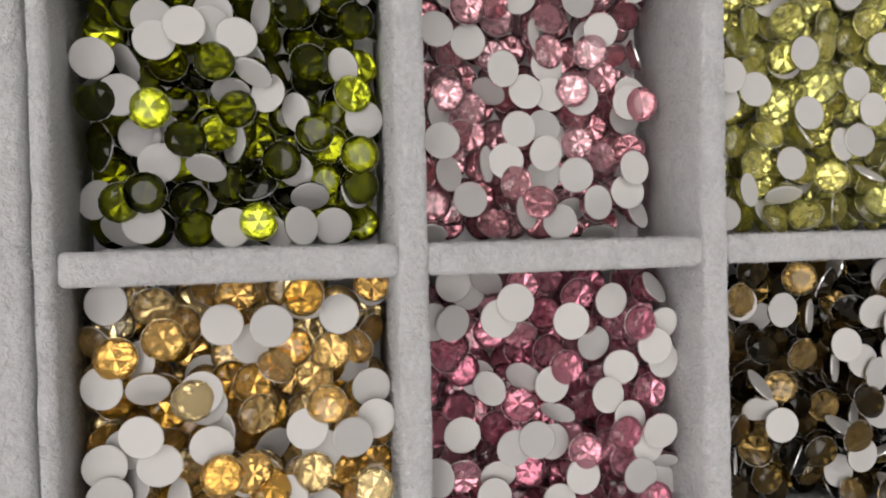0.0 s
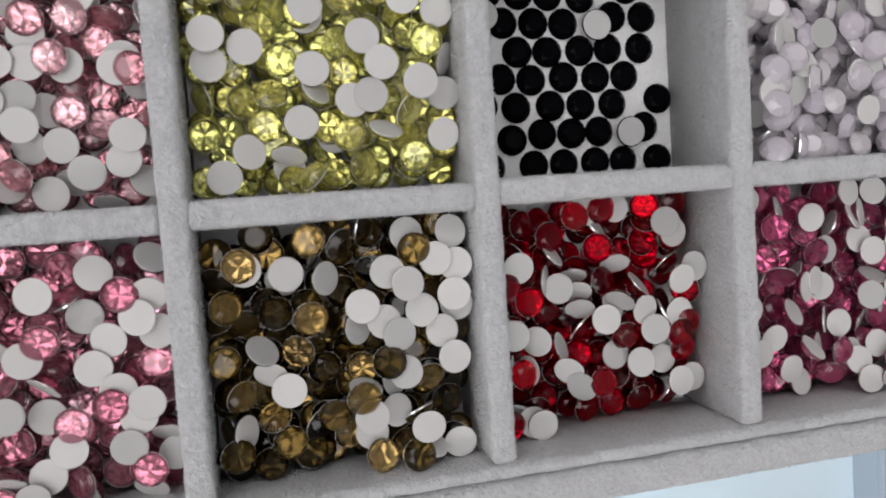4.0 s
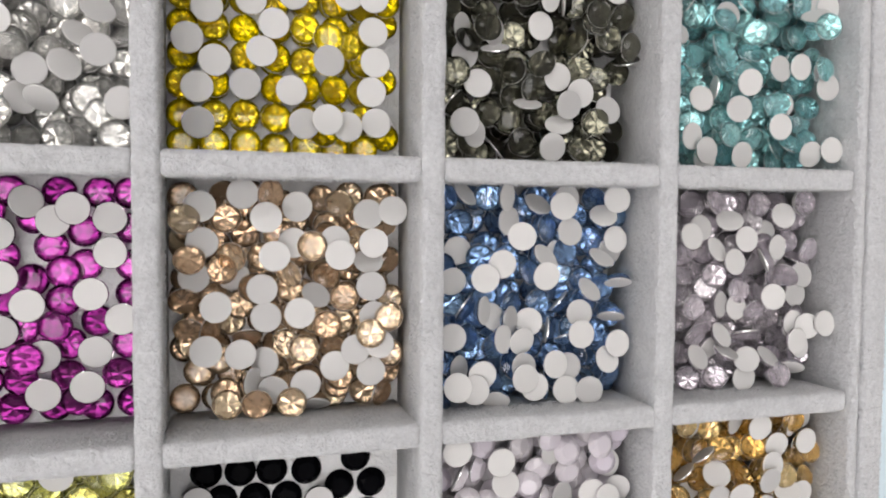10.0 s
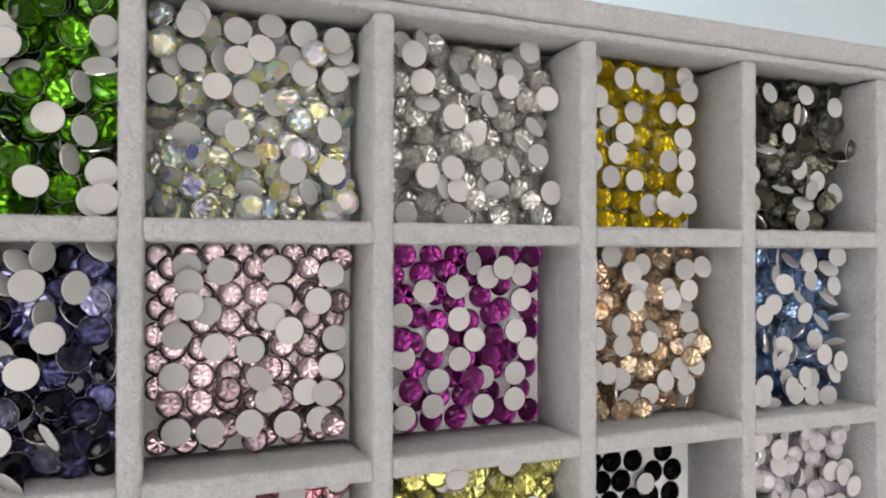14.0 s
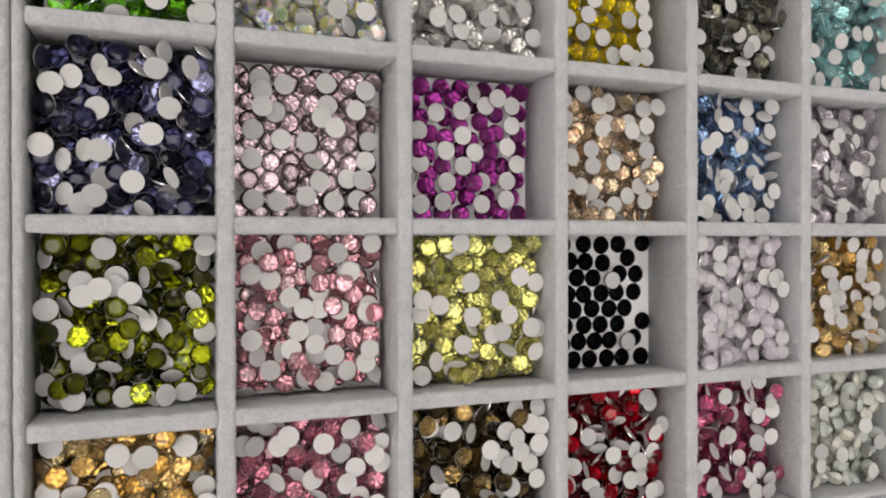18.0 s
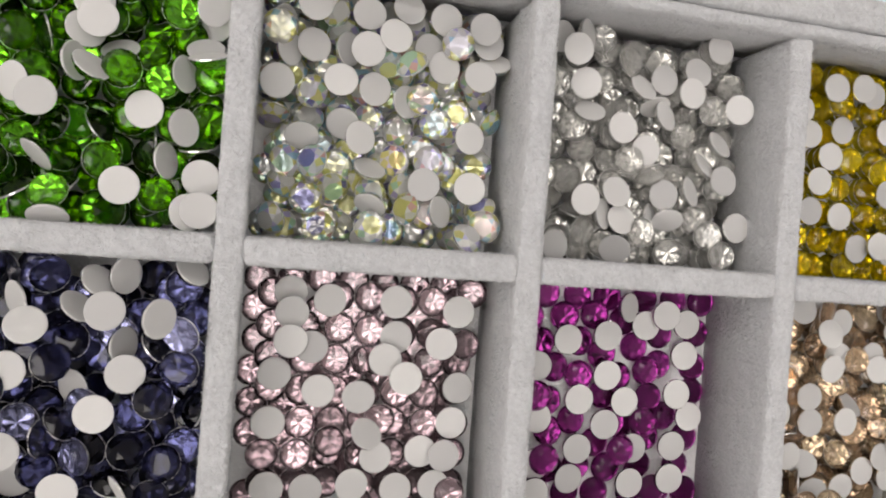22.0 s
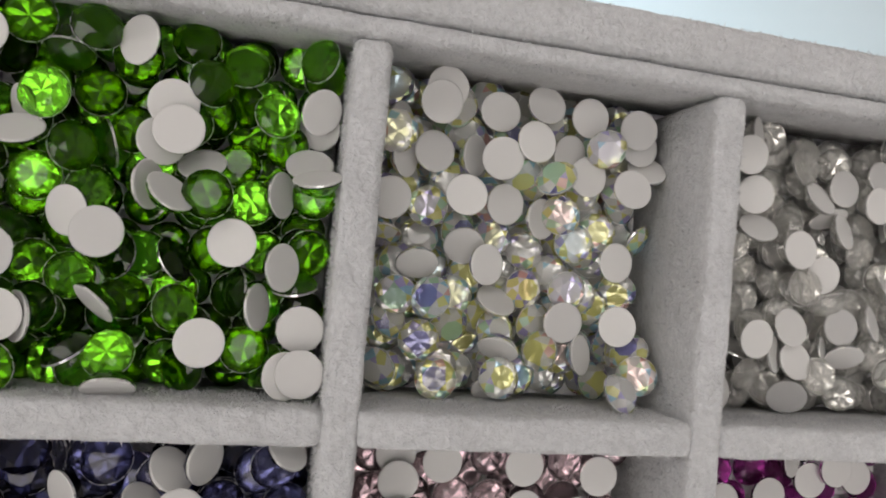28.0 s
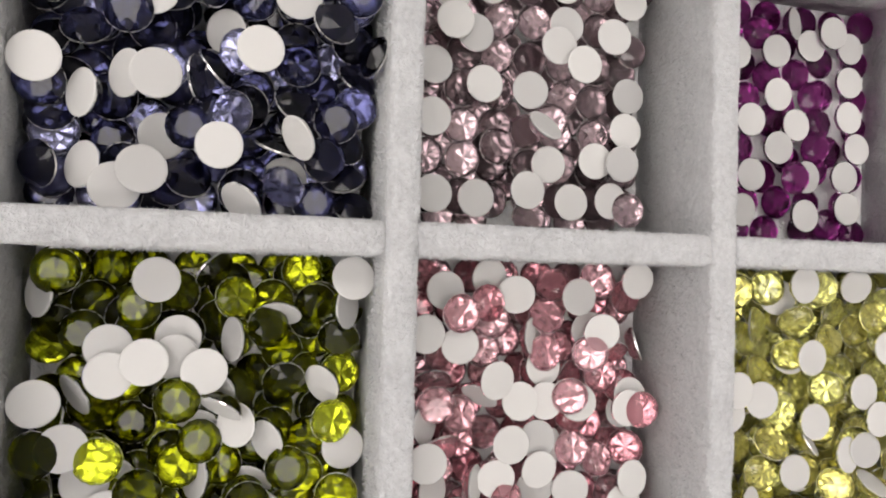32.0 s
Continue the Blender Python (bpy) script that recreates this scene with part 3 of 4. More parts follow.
STONES[4, 'backs', 1] = [(10.3, 2.9, -0.17, -0.87), (11.8, 5.3, 0.30, 0.12), (20.5, 3.2)]
STONES[4, 'upper', 0] = [(9.6, 22.2), (30.4, 8.5), (28.1, 7.4), (32.9, 3.5), (34.0, 19.9), (29.1, 25.7)]
STONES[5, 'faces', 0] = [(17.8, 30.3), (9.1, 28.0), (24.7, 34.8), (29.0, 30.1), (23.6, 30.8), (34.5, 26.3), (20.0, 25.1), (34.5, 23.1), (24.7, 23.3), (25.7, 14.7), (34.5, 13.5), (15.7, 6.8), (28.9, 5.6), (12.5, 22.0), (15.1, 20.0), (19.5, 34.8), (14.3, 34.8), (10.8, 31.2), (31.4, 9.0), (8.8, 19.6)]
STONES[5, 'backs', 0] = [(7.3, 31.8), (14.5, 27.7), (32.6, 33.5), (33.7, 30.3), (34.5, 30.2), (29.5, 27.3, -0.46, 0.78), (34.5, 18.6), (24.6, 18.6), (28.6, 19.1), (18.3, 15.9), (10.2, 12.9), (17.2, 11.3), (24.5, 8.2), (30.7, 3.5), (18.2, 3.2), (6.8, 6.0), (9.4, 3.5), (34.5, 4.2), (34.5, 15.7)]
STONES[5, 'upper', 0] = [(13.5, 26.8), (29.9, 25.3), (24.0, 9.2), (18.3, 6.4), (34.5, 34.8), (33.7, 19.0)]
STONES[6, 'faces', 0] = [(2.6, 31.6), (9.1, 34.6), (16.1, 34.0), (29.3, 25.9), (32.9, 23.4), (17.3, 23.4), (17.0, 18.7), (16.9, 14.0), (26.5, 16.8), (29.4, 6.6), (32.9, 27.7), (29.6, 20.0)]
STONES[6, 'backs', 0] = [(7.8, 28.3, -0.43, -0.20), (5.2, 24.1, 0.08, 0.81), (3.9, 26.5), (10.7, 31.1, 0.29, 0.42), (13.1, 30.8, -0.72, -0.21), (14.6, 27.8, 0.16, 0.47), (10.2, 27.1, 0.31, 0.87), (23.4, 30.1), (29.6, 30.0, 0.74, -0.04), (24.8, 25.7, 0.85, 0.00), (25.9, 22.5), (12.3, 22.1), (22.4, 17.3), (2.4, 14.0), (10.4, 13.5, -0.69, -0.01), (12.8, 13.3), (6.5, 11.4, -0.74, 0.01), (15.0, 7.1, -0.33, 0.02), (18.7, 7.5), (9.3, 2.6), (11.7, 4.3), (6.4, 4.8, -0.66, 0.10), (30.1, 13.4, -0.15, -0.84), (32.7, 15.9, 0.72, 0.04), (3.7, 17.4, 0.02, 0.92), (2.4, 22.8, -0.78, -0.13), (26.6, 8.5, -0.79, -0.45)]
STONES[6, 'backs', 1] = [(20.7, 11.9, -0.59, -0.67), (23.9, 4.9, -0.81, -0.24), (21.3, 1.9, -0.61, -0.58), (30.4, 2.0, -0.68, -0.61), (19.7, 30.0, 0.62, 0.67), (32.3, 35.1, 0.57, 0.62), (24.6, 34.4, 0.78, -0.06), (21.8, 33.2, 0.60, 0.60), (32.0, 30.0, 0.58, 0.65), (15.7, 3.7, -0.82, 0.09)]
STONES[6, 'upper', 0] = [(25.5, 30.4), (9.9, 20.0), (6.9, 4.4), (30.4, 10.9), (31.9, 16.2), (18.3, 4.7)]
STONES[7, 'faces', 0] = [(7.9, 34.6), (13.2, 34.6), (18.7, 34.3), (23.9, 34.6), (28.5, 34.5), (33.5, 34.6), (15.0, 29.6), (19.3, 29.5), (25.3, 30.0), (10.8, 28.1), (13.6, 25.4), (17.5, 26.4), (28.0, 26.4), (32.9, 28.3), (34.2, 23.8), (31.5, 22.8), (34.2, 16.9), (34.2, 11.9), (33.8, 6.9), (34.2, 2.4), (28.6, 2.4), (23.3, 2.4), (17.8, 2.4), (12.5, 2.4), (7.3, 2.4), (7.1, 21.4), (8.0, 16.1), (13.3, 15.6), (9.8, 10.8), (6.2, 9.3), (12.6, 7.3), (14.6, 21.1), (18.3, 16.2), (23.4, 17.1), (24.0, 13.4), (28.3, 17.4), (27.7, 12.8), (27.1, 6.8), (18.9, 11.1)]
STONES[7, 'backs', 0] = [(7.0, 32.7), (7.3, 29.9), (12.6, 31.8), (21.9, 32.2), (31.4, 31.2), (29.1, 26.4), (22.2, 27.1), (20.7, 24.0), (23.6, 21.6), (10.3, 25.1), (7.3, 26.0), (5.4, 20.9), (11.7, 18.8), (17.4, 18.3), (5.0, 14.2), (32.7, 19.5), (31.7, 14.5), (20.6, 9.3), (18.4, 13.3, 0.30, 0.61), (27.3, 10.2), (30.6, 9.9), (17.2, 5.7), (5.4, 4.8), (10.9, 4.5), (23.9, 4.6), (29.6, 5.1)]
STONES[7, 'upper', 0] = [(13.9, 11.3), (32.1, 4.0)]
STONES[8, 'faces', 0] = [(3.2, 34.6), (8.1, 34.6), (13.6, 34.6), (18.8, 34.6), (25.5, 34.6), (31.0, 34.6), (35.4, 34.6), (5.7, 30.7), (11.1, 31.1), (16.2, 31.6), (35.4, 29.3), (2.9, 26.7), (7.8, 26.7), (14.5, 27.1), (28.8, 28.8), (18.0, 25.2), (24.3, 26.5), (2.6, 21.9), (10.4, 22.7), (14.2, 21.7), (21.6, 21.5), (28.9, 23.7), (35.4, 23.6), (2.6, 17.1), (9.6, 17.3), (18.6, 18.8), (26.1, 22.8), (26.2, 18.6), (35.4, 19.2), (3.5, 11.8), (10.1, 12.4), (13.5, 14.5), (22.7, 13.6), (30.5, 15.1), (18.3, 10.6), (26.8, 12.0), (34.8, 11.6), (2.8, 7.5), (10.6, 6.5), (15.3, 6.7), (20.1, 6.8), (26.4, 6.9), (33.4, 6.9), (2.9, 2.4), (8.6, 2.4)]
STONES[8, 'faces', 1] = [(13.7, 2.4), (18.9, 2.4), (24.7, 2.8), (30.2, 2.4), (35.4, 2.5)]
STONES[8, 'backs', 0] = [(21.4, 33.1, 0.47, 0.04), (25.0, 30.3), (27.9, 32.2), (32.6, 30.8), (11.1, 27.6), (17.9, 28.5), (32.6, 25.6), (6.7, 23.1), (18.2, 22.2), (30.2, 19.6), (13.7, 18.2), (21.6, 18.0), (34.1, 15.5), (7.2, 14.9), (18.2, 14.4), (6.5, 8.4), (14.0, 10.3), (23.6, 10.5), (30.6, 10.9), (5.9, 4.4), (13.2, 5.3), (23.5, 4.8), (29.7, 6.0)]
STONES[8, 'upper', 0] = [(6.7, 18.5), (7.7, 9.2), (21.3, 10.2)]
STONES[9, 'faces', 0] = [(8.6, 31.0), (9.3, 24.9), (8.0, 23.2), (2.5, 18.0), (3.2, 13.6), (8.0, 6.4), (3.8, 3.1), (15.0, 10.6), (24.0, 14.0), (17.8, 22.2), (26.8, 18.5), (29.3, 2.4), (34.0, 2.4), (20.3, 10.4), (15.5, 34.6), (26.1, 33.0), (8.8, 2.4)]
STONES[9, 'backs', 0] = [(11.2, 34.6), (5.0, 32.6), (14.5, 31.0), (19.3, 32.8), (30.5, 31.7), (34.2, 32.2), (25.0, 27.5), (25.8, 25.3), (18.8, 27.1), (15.7, 25.3), (5.3, 27.4), (3.9, 21.9), (14.0, 20.0), (31.3, 27.1), (30.8, 23.9, -0.13, 0.58), (30.8, 20.3), (22.1, 18.6, 0.29, 0.63), (7.1, 17.5), (14.6, 15.6), (19.5, 16.4), (31.2, 15.7), (5.7, 11.0), (10.7, 10.0), (25.1, 7.6), (28.3, 10.2), (32.0, 11.0), (31.0, 6.4), (15.7, 4.4), (20.5, 5.1), (12.3, 5.5, 0.79, 0.04), (22.3, 1.8, -0.07, -0.84)]
STONES[9, 'upper', 0] = [(2.9, 34.6), (8.7, 34.6), (2.8, 30.9), (3.5, 24.9), (10.0, 16.1), (29.0, 34.6), (34.4, 34.6), (22.5, 33.9), (34.4, 7.1), (34.4, 15.5), (34.4, 25.8), (13.1, 2.4), (18.3, 2.4), (21.5, 26.7), (30.5, 12.9)]
STONES[10, 'faces', 0] = [(11.5, 18.1), (15.6, 16.6), (34.8, 3.7), (11.4, 3.8), (10.6, 34.6), (14.7, 34.2), (20.8, 29.5), (6.5, 16.3)]
STONES[10, 'backs', 0] = [(33.7, 34.6), (31.5, 31.5, -0.25, 0.64), (33.7, 25.7, 0.14, -0.04), (34.2, 27.6), (24.0, 34.6), (23.0, 33.3), (24.5, 29.0), (18.8, 33.3, 0.18, 0.69), (13.2, 30.8, 0.42, -0.07), (15.7, 28.2), (21.9, 25.2, 0.48, -0.03), (12.2, 23.8), (19.3, 24.7, 0.36, 0.59), (18.8, 22.0), (9.2, 21.5), (4.3, 21.0), (28.8, 18.8, 0.32, 0.62), (27.2, 15.0), (25.5, 12.1), (11.1, 14.8, 0.40, 0.27), (14.1, 14.3, 0.63, 0.02), (18.2, 13.7), (16.1, 10.9), (12.1, 11.5, 0.55, 0.04), (4.2, 11.8), (24.5, 6.2), (21.8, 6.8), (33.7, 9.8), (32.0, 6.9, 0.13, 0.30), (8.6, 6.0), (5.6, 6.1, 0.59, 0.07), (7.1, 3.7), (16.1, 6.6)]
STONES[10, 'backs', 1] = [(17.6, 3.6), (15.6, 5.2), (11.5, 1.7, -0.25, -0.69), (23.9, 2.4), (27.7, 2.4), (30.9, 24.2, 0.20, 0.78), (34.2, 20.7, -0.14, -0.91), (33.1, 14.8, -0.21, -0.90), (4.1, 4.3), (12.3, 34.7, 0.64, -0.07), (6.4, 34.9, 0.49, 0.58), (8.6, 16.3, 0.74, 0.01)]
STONES[10, 'upper', 0] = [(23.9, 14.0), (8.9, 11.1), (20.3, 34.6), (33.7, 16.8), (6.6, 23.8), (12.4, 8.6)]
STONES[11, 'faces', 0] = [(23.8, 34.1), (32.7, 30.5), (34.1, 25.7), (14.1, 21.1), (27.7, 20.9), (23.4, 12.5), (14.3, 2.8), (8.9, 2.4), (34.4, 3.0), (9.4, 15.5), (10.6, 10.3), (23.9, 24.1), (14.0, 34.6), (18.9, 34.6), (8.1, 33.8), (20.3, 10.0)]
STONES[11, 'backs', 0] = [(33.7, 34.7, 0.06, -0.10), (28.0, 32.0), (11.0, 29.7), (8.0, 28.2), (16.9, 30.8, -0.36, 0.65), (20.6, 27.7), (14.0, 25.7, 0.29, 0.42), (17.0, 23.6), (27.1, 26.2, 0.22, -0.04), (24.4, 17.3), (33.3, 17.1), (32.6, 20.9), (14.6, 15.9, 0.45, 0.02), (18.3, 15.3, 0.14, 0.03), (28.9, 12.4), (31.4, 11.8), (34.5, 12.3), (28.3, 9.3), (32.8, 7.5, 0.19, 0.08), (19.6, 2.4), (19.6, 5.9), (10.5, 6.2, 0.23, 0.49), (15.3, 7.1, 0.23, 0.87), (25.2, 5.6, 0.25, 0.73), (14.7, 10.2, 0.31, 0.50), (29.6, 4.4, -0.38, -0.81)]
STONES[11, 'upper', 0] = [(26.7, 2.8), (29.1, 15.1), (19.0, 18.4)]
STONES[12, 'faces', 0] = [(29.8, 31.1), (30.1, 26.7), (32.8, 27.3), (11.1, 18.1), (2.6, 11.3), (12.7, 2.4), (16.6, 7.5), (19.9, 7.3), (32.9, 2.4), (29.2, 16.1), (7.4, 34.3), (11.2, 30.7), (21.2, 31.8), (18.9, 34.7)]
STONES[12, 'backs', 0] = [(13.1, 33.7), (32.9, 34.2), (2.3, 31.9, -0.75, 0.02), (4.9, 28.4, 0.04, -0.92), (8.6, 26.6), (8.9, 23.9), (15.4, 27.6), (15.0, 25.8), (12.3, 25.3), (19.5, 22.7, -0.53, -0.54), (18.0, 24.3), (25.8, 30.5, -0.14, -0.84), (33.5, 23.8, 0.68, 0.03), (31.0, 22.4, -0.71, -0.36), (32.2, 31.1, 0.78, 0.00), (2.4, 21.4), (5.9, 21.9, -0.73, -0.45), (5.3, 17.2), (21.7, 18.3, -0.58, 0.10), (25.1, 16.4, -0.75, -0.20), (17.2, 19.1, -0.11, -0.81), (16.6, 13.7, -0.83, 0.11), (17.8, 12.4, -0.84, 0.11), (6.9, 13.0), (9.6, 14.6, -0.35, -0.70), (9.0, 9.9), (2.1, 5.7, -0.48, 0.19), (4.7, 2.5, -0.33, -0.65), (7.4, 2.9)]
STONES[12, 'backs', 1] = [(12.2, 7.3, -0.65, 0.16), (16.8, 2.4), (22.2, 2.0, -0.60, -0.50), (24.7, 2.3, 0.53, 0.12), (28.9, 2.5), (24.5, 9.6, -0.34, -0.51), (26.2, 6.4, -0.00, -0.77), (31.5, 11.7, 0.85, 0.03), (31.5, 6.7, 0.57, 0.10), (32.9, 15.4), (16.7, 30.6, 0.02, -0.91), (21.2, 27.5, -0.90, 0.03), (14.4, 9.6, -0.26, -0.80), (29.3, 34.8, 0.85, 0.33), (22.2, 11.6, -0.46, -0.78), (20.0, 20.8, -0.44, -0.81)]
STONES[12, 'upper', 0] = [(24.6, 28.7), (8.4, 15.8), (2.6, 16.6), (6.2, 11.7), (5.2, 5.2), (12.2, 12.6), (19.9, 3.0), (22.8, 10.2), (28.6, 12.4), (32.9, 7.1), (32.9, 10.8), (3.7, 34.3), (3.7, 25.4), (17.7, 16.6), (26.8, 13.7), (7.8, 6.3), (15.5, 21.5), (31.6, 18.5), (18.9, 28.7)]
STONES[13, 'faces', 0] = [(13.1, 29.5), (3.5, 23.2), (9.8, 17.8), (34.1, 23.8), (29.9, 25.2), (7.2, 13.9), (4.0, 5.0), (12.3, 2.5), (28.5, 11.6), (34.2, 12.7), (32.7, 29.3), (20.4, 34.2), (28.6, 34.1)]
STONES[13, 'backs', 0] = [(12.9, 34.7), (7.2, 32.9), (16.2, 32.6), (24.5, 32.4), (32.5, 34.7), (4.6, 27.7), (9.0, 26.4), (18.2, 27.5, 0.68, 0.02), (27.2, 28.1), (12.9, 22.4), (20.1, 23.5), (20.1, 19.5), (16.4, 19.6), (24.8, 19.1), (4.6, 16.8, 0.64, 0.05), (31.8, 19.8), (31.1, 18.5), (18.8, 14.9), (15.1, 14.6), (21.4, 13.4, 0.67, 0.05), (19.4, 8.8), (18.8, 11.5), (23.5, 8.6), (13.5, 10.5), (10.3, 10.0, 0.79, 0.04), (5.8, 8.9, 0.52, 0.09), (9.0, 5.5), (4.6, 12.9), (16.1, 3.7, 0.59, 0.10), (21.4, 2.4), (31.0, 6.2), (26.2, 4.8), (31.7, 9.5), (33.1, 3.3, 0.49, 0.35), (28.2, 1.1, -0.11, -0.88), (12.2, 20.4, -0.52, -0.76)]
STONES[13, 'backs', 1] = [(3.3, 1.3, -0.05, -0.82)]
STONES[13, 'upper', 0] = [(12.4, 31.5), (20.3, 30.1), (15.7, 24.2), (6.0, 19.2), (31.3, 17.0), (15.0, 7.6), (17.6, 4.8), (34.2, 18.2), (24.4, 13.2), (25.8, 25.3), (23.0, 20.0), (34.1, 7.9), (8.5, 30.3), (20.3, 25.4)]
STONES[14, 'faces', 0] = [(10.9, 34.1), (17.6, 34.1), (22.2, 34.1), (4.7, 28.0), (9.4, 29.3), (14.6, 29.9), (19.2, 28.5), (31.6, 29.7), (8.7, 24.5), (16.1, 21.5), (20.7, 20.7), (13.1, 18.2), (8.0, 11.5), (11.6, 14.1), (30.0, 10.4), (21.4, 8.0), (4.3, 8.9), (16.1, 2.7), (30.8, 4.6), (34.8, 2.4), (4.4, 34.7), (35.4, 34.7), (33.2, 20.4), (35.4, 18.1), (23.7, 3.6), (11.6, 22.3), (22.2, 24.9)]
STONES[14, 'backs', 0] = [(26.4, 34.7), (30.3, 26.2), (35.1, 24.7), (16.9, 25.1), (4.0, 17.9), (8.8, 19.8), (17.2, 16.7), (24.1, 20.7), (26.4, 17.1), (35.4, 13.1), (31.1, 14.1), (24.8, 12.9), (22.1, 12.3, 0.22, 0.10), (34.8, 7.4), (15.4, 9.8), (26.4, 7.9, 0.23, 0.81), (8.0, 6.1, 0.44, 0.11), (4.7, 2.9), (13.4, 5.8, -0.17, -0.89), (13.5, 34.7), (4.0, 21.3), (17.2, 13.9, 0.60, 0.50)]
STONES[14, 'upper', 0] = [(28.5, 25.5), (11.6, 3.0), (25.3, 31.9)]
STONES[15, 'faces', 0] = [(3.2, 34.5), (8.5, 34.3), (15.1, 34.4), (20.8, 34.1), (26.3, 34.4), (34.4, 34.7), (5.4, 30.0), (10.7, 29.7), (15.7, 29.5), (21.3, 29.1), (29.5, 30.5), (7.8, 25.2), (13.0, 25.1), (18.1, 24.9), (26.8, 26.0), (32.2, 25.9), (2.7, 21.1), (10.0, 20.6), (15.1, 20.5), (20.8, 20.6), (25.8, 20.8), (31.5, 20.8), (7.0, 16.4), (12.1, 16.1), (17.7, 16.4), (23.3, 16.2), (28.5, 16.3), (34.4, 12.4), (3.8, 12.2), (9.3, 11.8), (15.2, 11.9), (20.5, 11.9), (26.1, 11.8), (3.2, 7.3), (8.3, 6.7), (13.5, 7.4), (18.6, 7.3), (23.5, 7.4), (31.6, 7.8), (4.4, 2.4), (11.8, 2.4), (17.0, 2.4), (22.5, 2.4), (27.6, 2.4), (33.8, 2.4)]
STONES[15, 'backs', 0] = [(4.1, 26.0), (23.2, 24.3), (28.3, 7.0)]
STONES[16, 'faces', 0] = [(14.4, 23.2), (15.6, 19.7), (10.8, 6.7), (15.8, 33.5), (8.8, 34.7), (19.3, 28.8), (9.9, 24.2), (25.0, 28.2), (20.0, 23.9), (27.5, 21.1), (18.6, 14.3), (17.5, 10.0), (20.3, 9.8), (29.0, 8.9), (34.0, 10.4), (31.8, 5.5), (33.7, 2.6), (30.7, 2.4), (16.3, 5.6), (22.9, 5.2), (15.2, 2.6), (19.9, 2.4), (25.7, 2.4), (11.5, 3.3), (7.1, 4.5), (4.9, 29.4), (8.4, 30.2, 0.77, -0.11), (3.3, 16.7), (3.6, 5.6), (5.1, 2.4), (11.4, 2.4), (24.5, 18.5), (28.2, 34.7), (34.0, 34.4), (25.3, 35.3, -0.23, 0.75), (29.1, 33.5), (17.3, 26.6), (34.9, 7.2), (6.3, 7.2)]
STONES[16, 'backs', 0] = [(11.6, 31.7), (4.3, 23.4), (3.6, 34.6), (17.1, 20.0), (4.0, 10.7), (10.7, 11.2), (32.8, 16.4), (28.3, 14.8), (11.4, 15.1), (21.0, 32.5, 0.26, -0.18), (12.9, 27.4, -0.01, 0.33), (32.3, 28.9), (28.2, 25.0), (33.6, 24.8), (30.6, 24.0), (33.5, 21.3), (23.9, 23.7, 0.34, 0.13), (10.3, 20.2, 0.44, 0.16), (6.7, 19.1, 0.61, -0.08), (24.3, 13.6), (25.5, 7.8)]
STONES[16, 'upper', 0] = [(30.9, 29.5), (9.0, 16.1), (24.3, 13.2), (4.6, 9.0), (6.4, 25.1), (4.9, 14.1), (7.5, 12.3, 0.70, -0.04), (13.9, 12.8, 0.66, -0.04), (22.7, 21.2), (20.6, 34.7), (26.4, 17.6), (23.3, 32.6), (30.1, 12.0)]
STONES[17, 'faces', 0] = [(19.0, 9.1), (12.3, 6.6), (7.9, 2.4), (11.6, 2.4), (26.1, 2.4), (31.9, 24.9), (16.9, 29.4), (13.7, 30.4), (9.4, 29.5), (7.1, 25.9), (19.9, 20.9), (20.9, 16.2), (28.5, 3.2), (19.5, 6.7), (5.9, 20.4), (20.2, 30.3), (16.1, 5.0), (24.1, 11.2)]
STONES[17, 'backs', 0] = [(8.3, 34.3), (16.8, 34.8, 0.40, -0.19), (20.6, 34.1), (31.3, 34.8, 0.03, 0.07), (31.5, 30.5), (28.4, 33.9, 0.44, -0.18), (24.4, 30.6), (22.6, 27.3), (21.4, 25.0), (27.7, 27.7, 0.33, -0.15), (12.8, 25.6, -0.41, 0.51), (12.1, 22.0), (15.9, 22.8), (16.8, 18.1), (12.0, 17.8), (8.2, 17.0), (6.0, 12.1, 0.45, -0.04), (8.1, 12.9), (14.5, 14.0), (11.2, 11.8), (27.0, 21.6, -0.30, 0.63), (31.5, 20.5), (24.6, 17.9), (27.9, 15.8), (32.0, 16.2), (27.9, 13.0, 0.03, 0.57), (30.1, 9.5), (23.2, 7.4, -0.42, -0.77), (6.3, 7.5), (20.2, 2.8), (32.9, 5.9), (25.4, 5.9, -0.10, 0.91)]
STONES[17, 'upper', 0] = [(30.1, 19.2), (24.2, 15.1), (30.3, 6.1), (28.2, 34.7), (7.5, 34.7), (26.8, 24.6)]
STONES[18, 'faces', 0] = [(8.4, 32.7), (12.2, 33.9, 0.05, -0.80), (17.3, 33.8), (28.5, 26.9), (21.7, 25.8), (19.0, 23.5), (19.5, 20.0), (13.7, 11.5), (18.2, 7.6), (25.1, 4.1), (32.3, 11.3), (30.1, 9.3, -0.87, -0.10), (32.7, 27.8, 0.64, 0.03), (25.2, 28.8), (28.5, 2.4), (8.7, 3.1), (32.1, 3.4), (24.3, 23.2)]
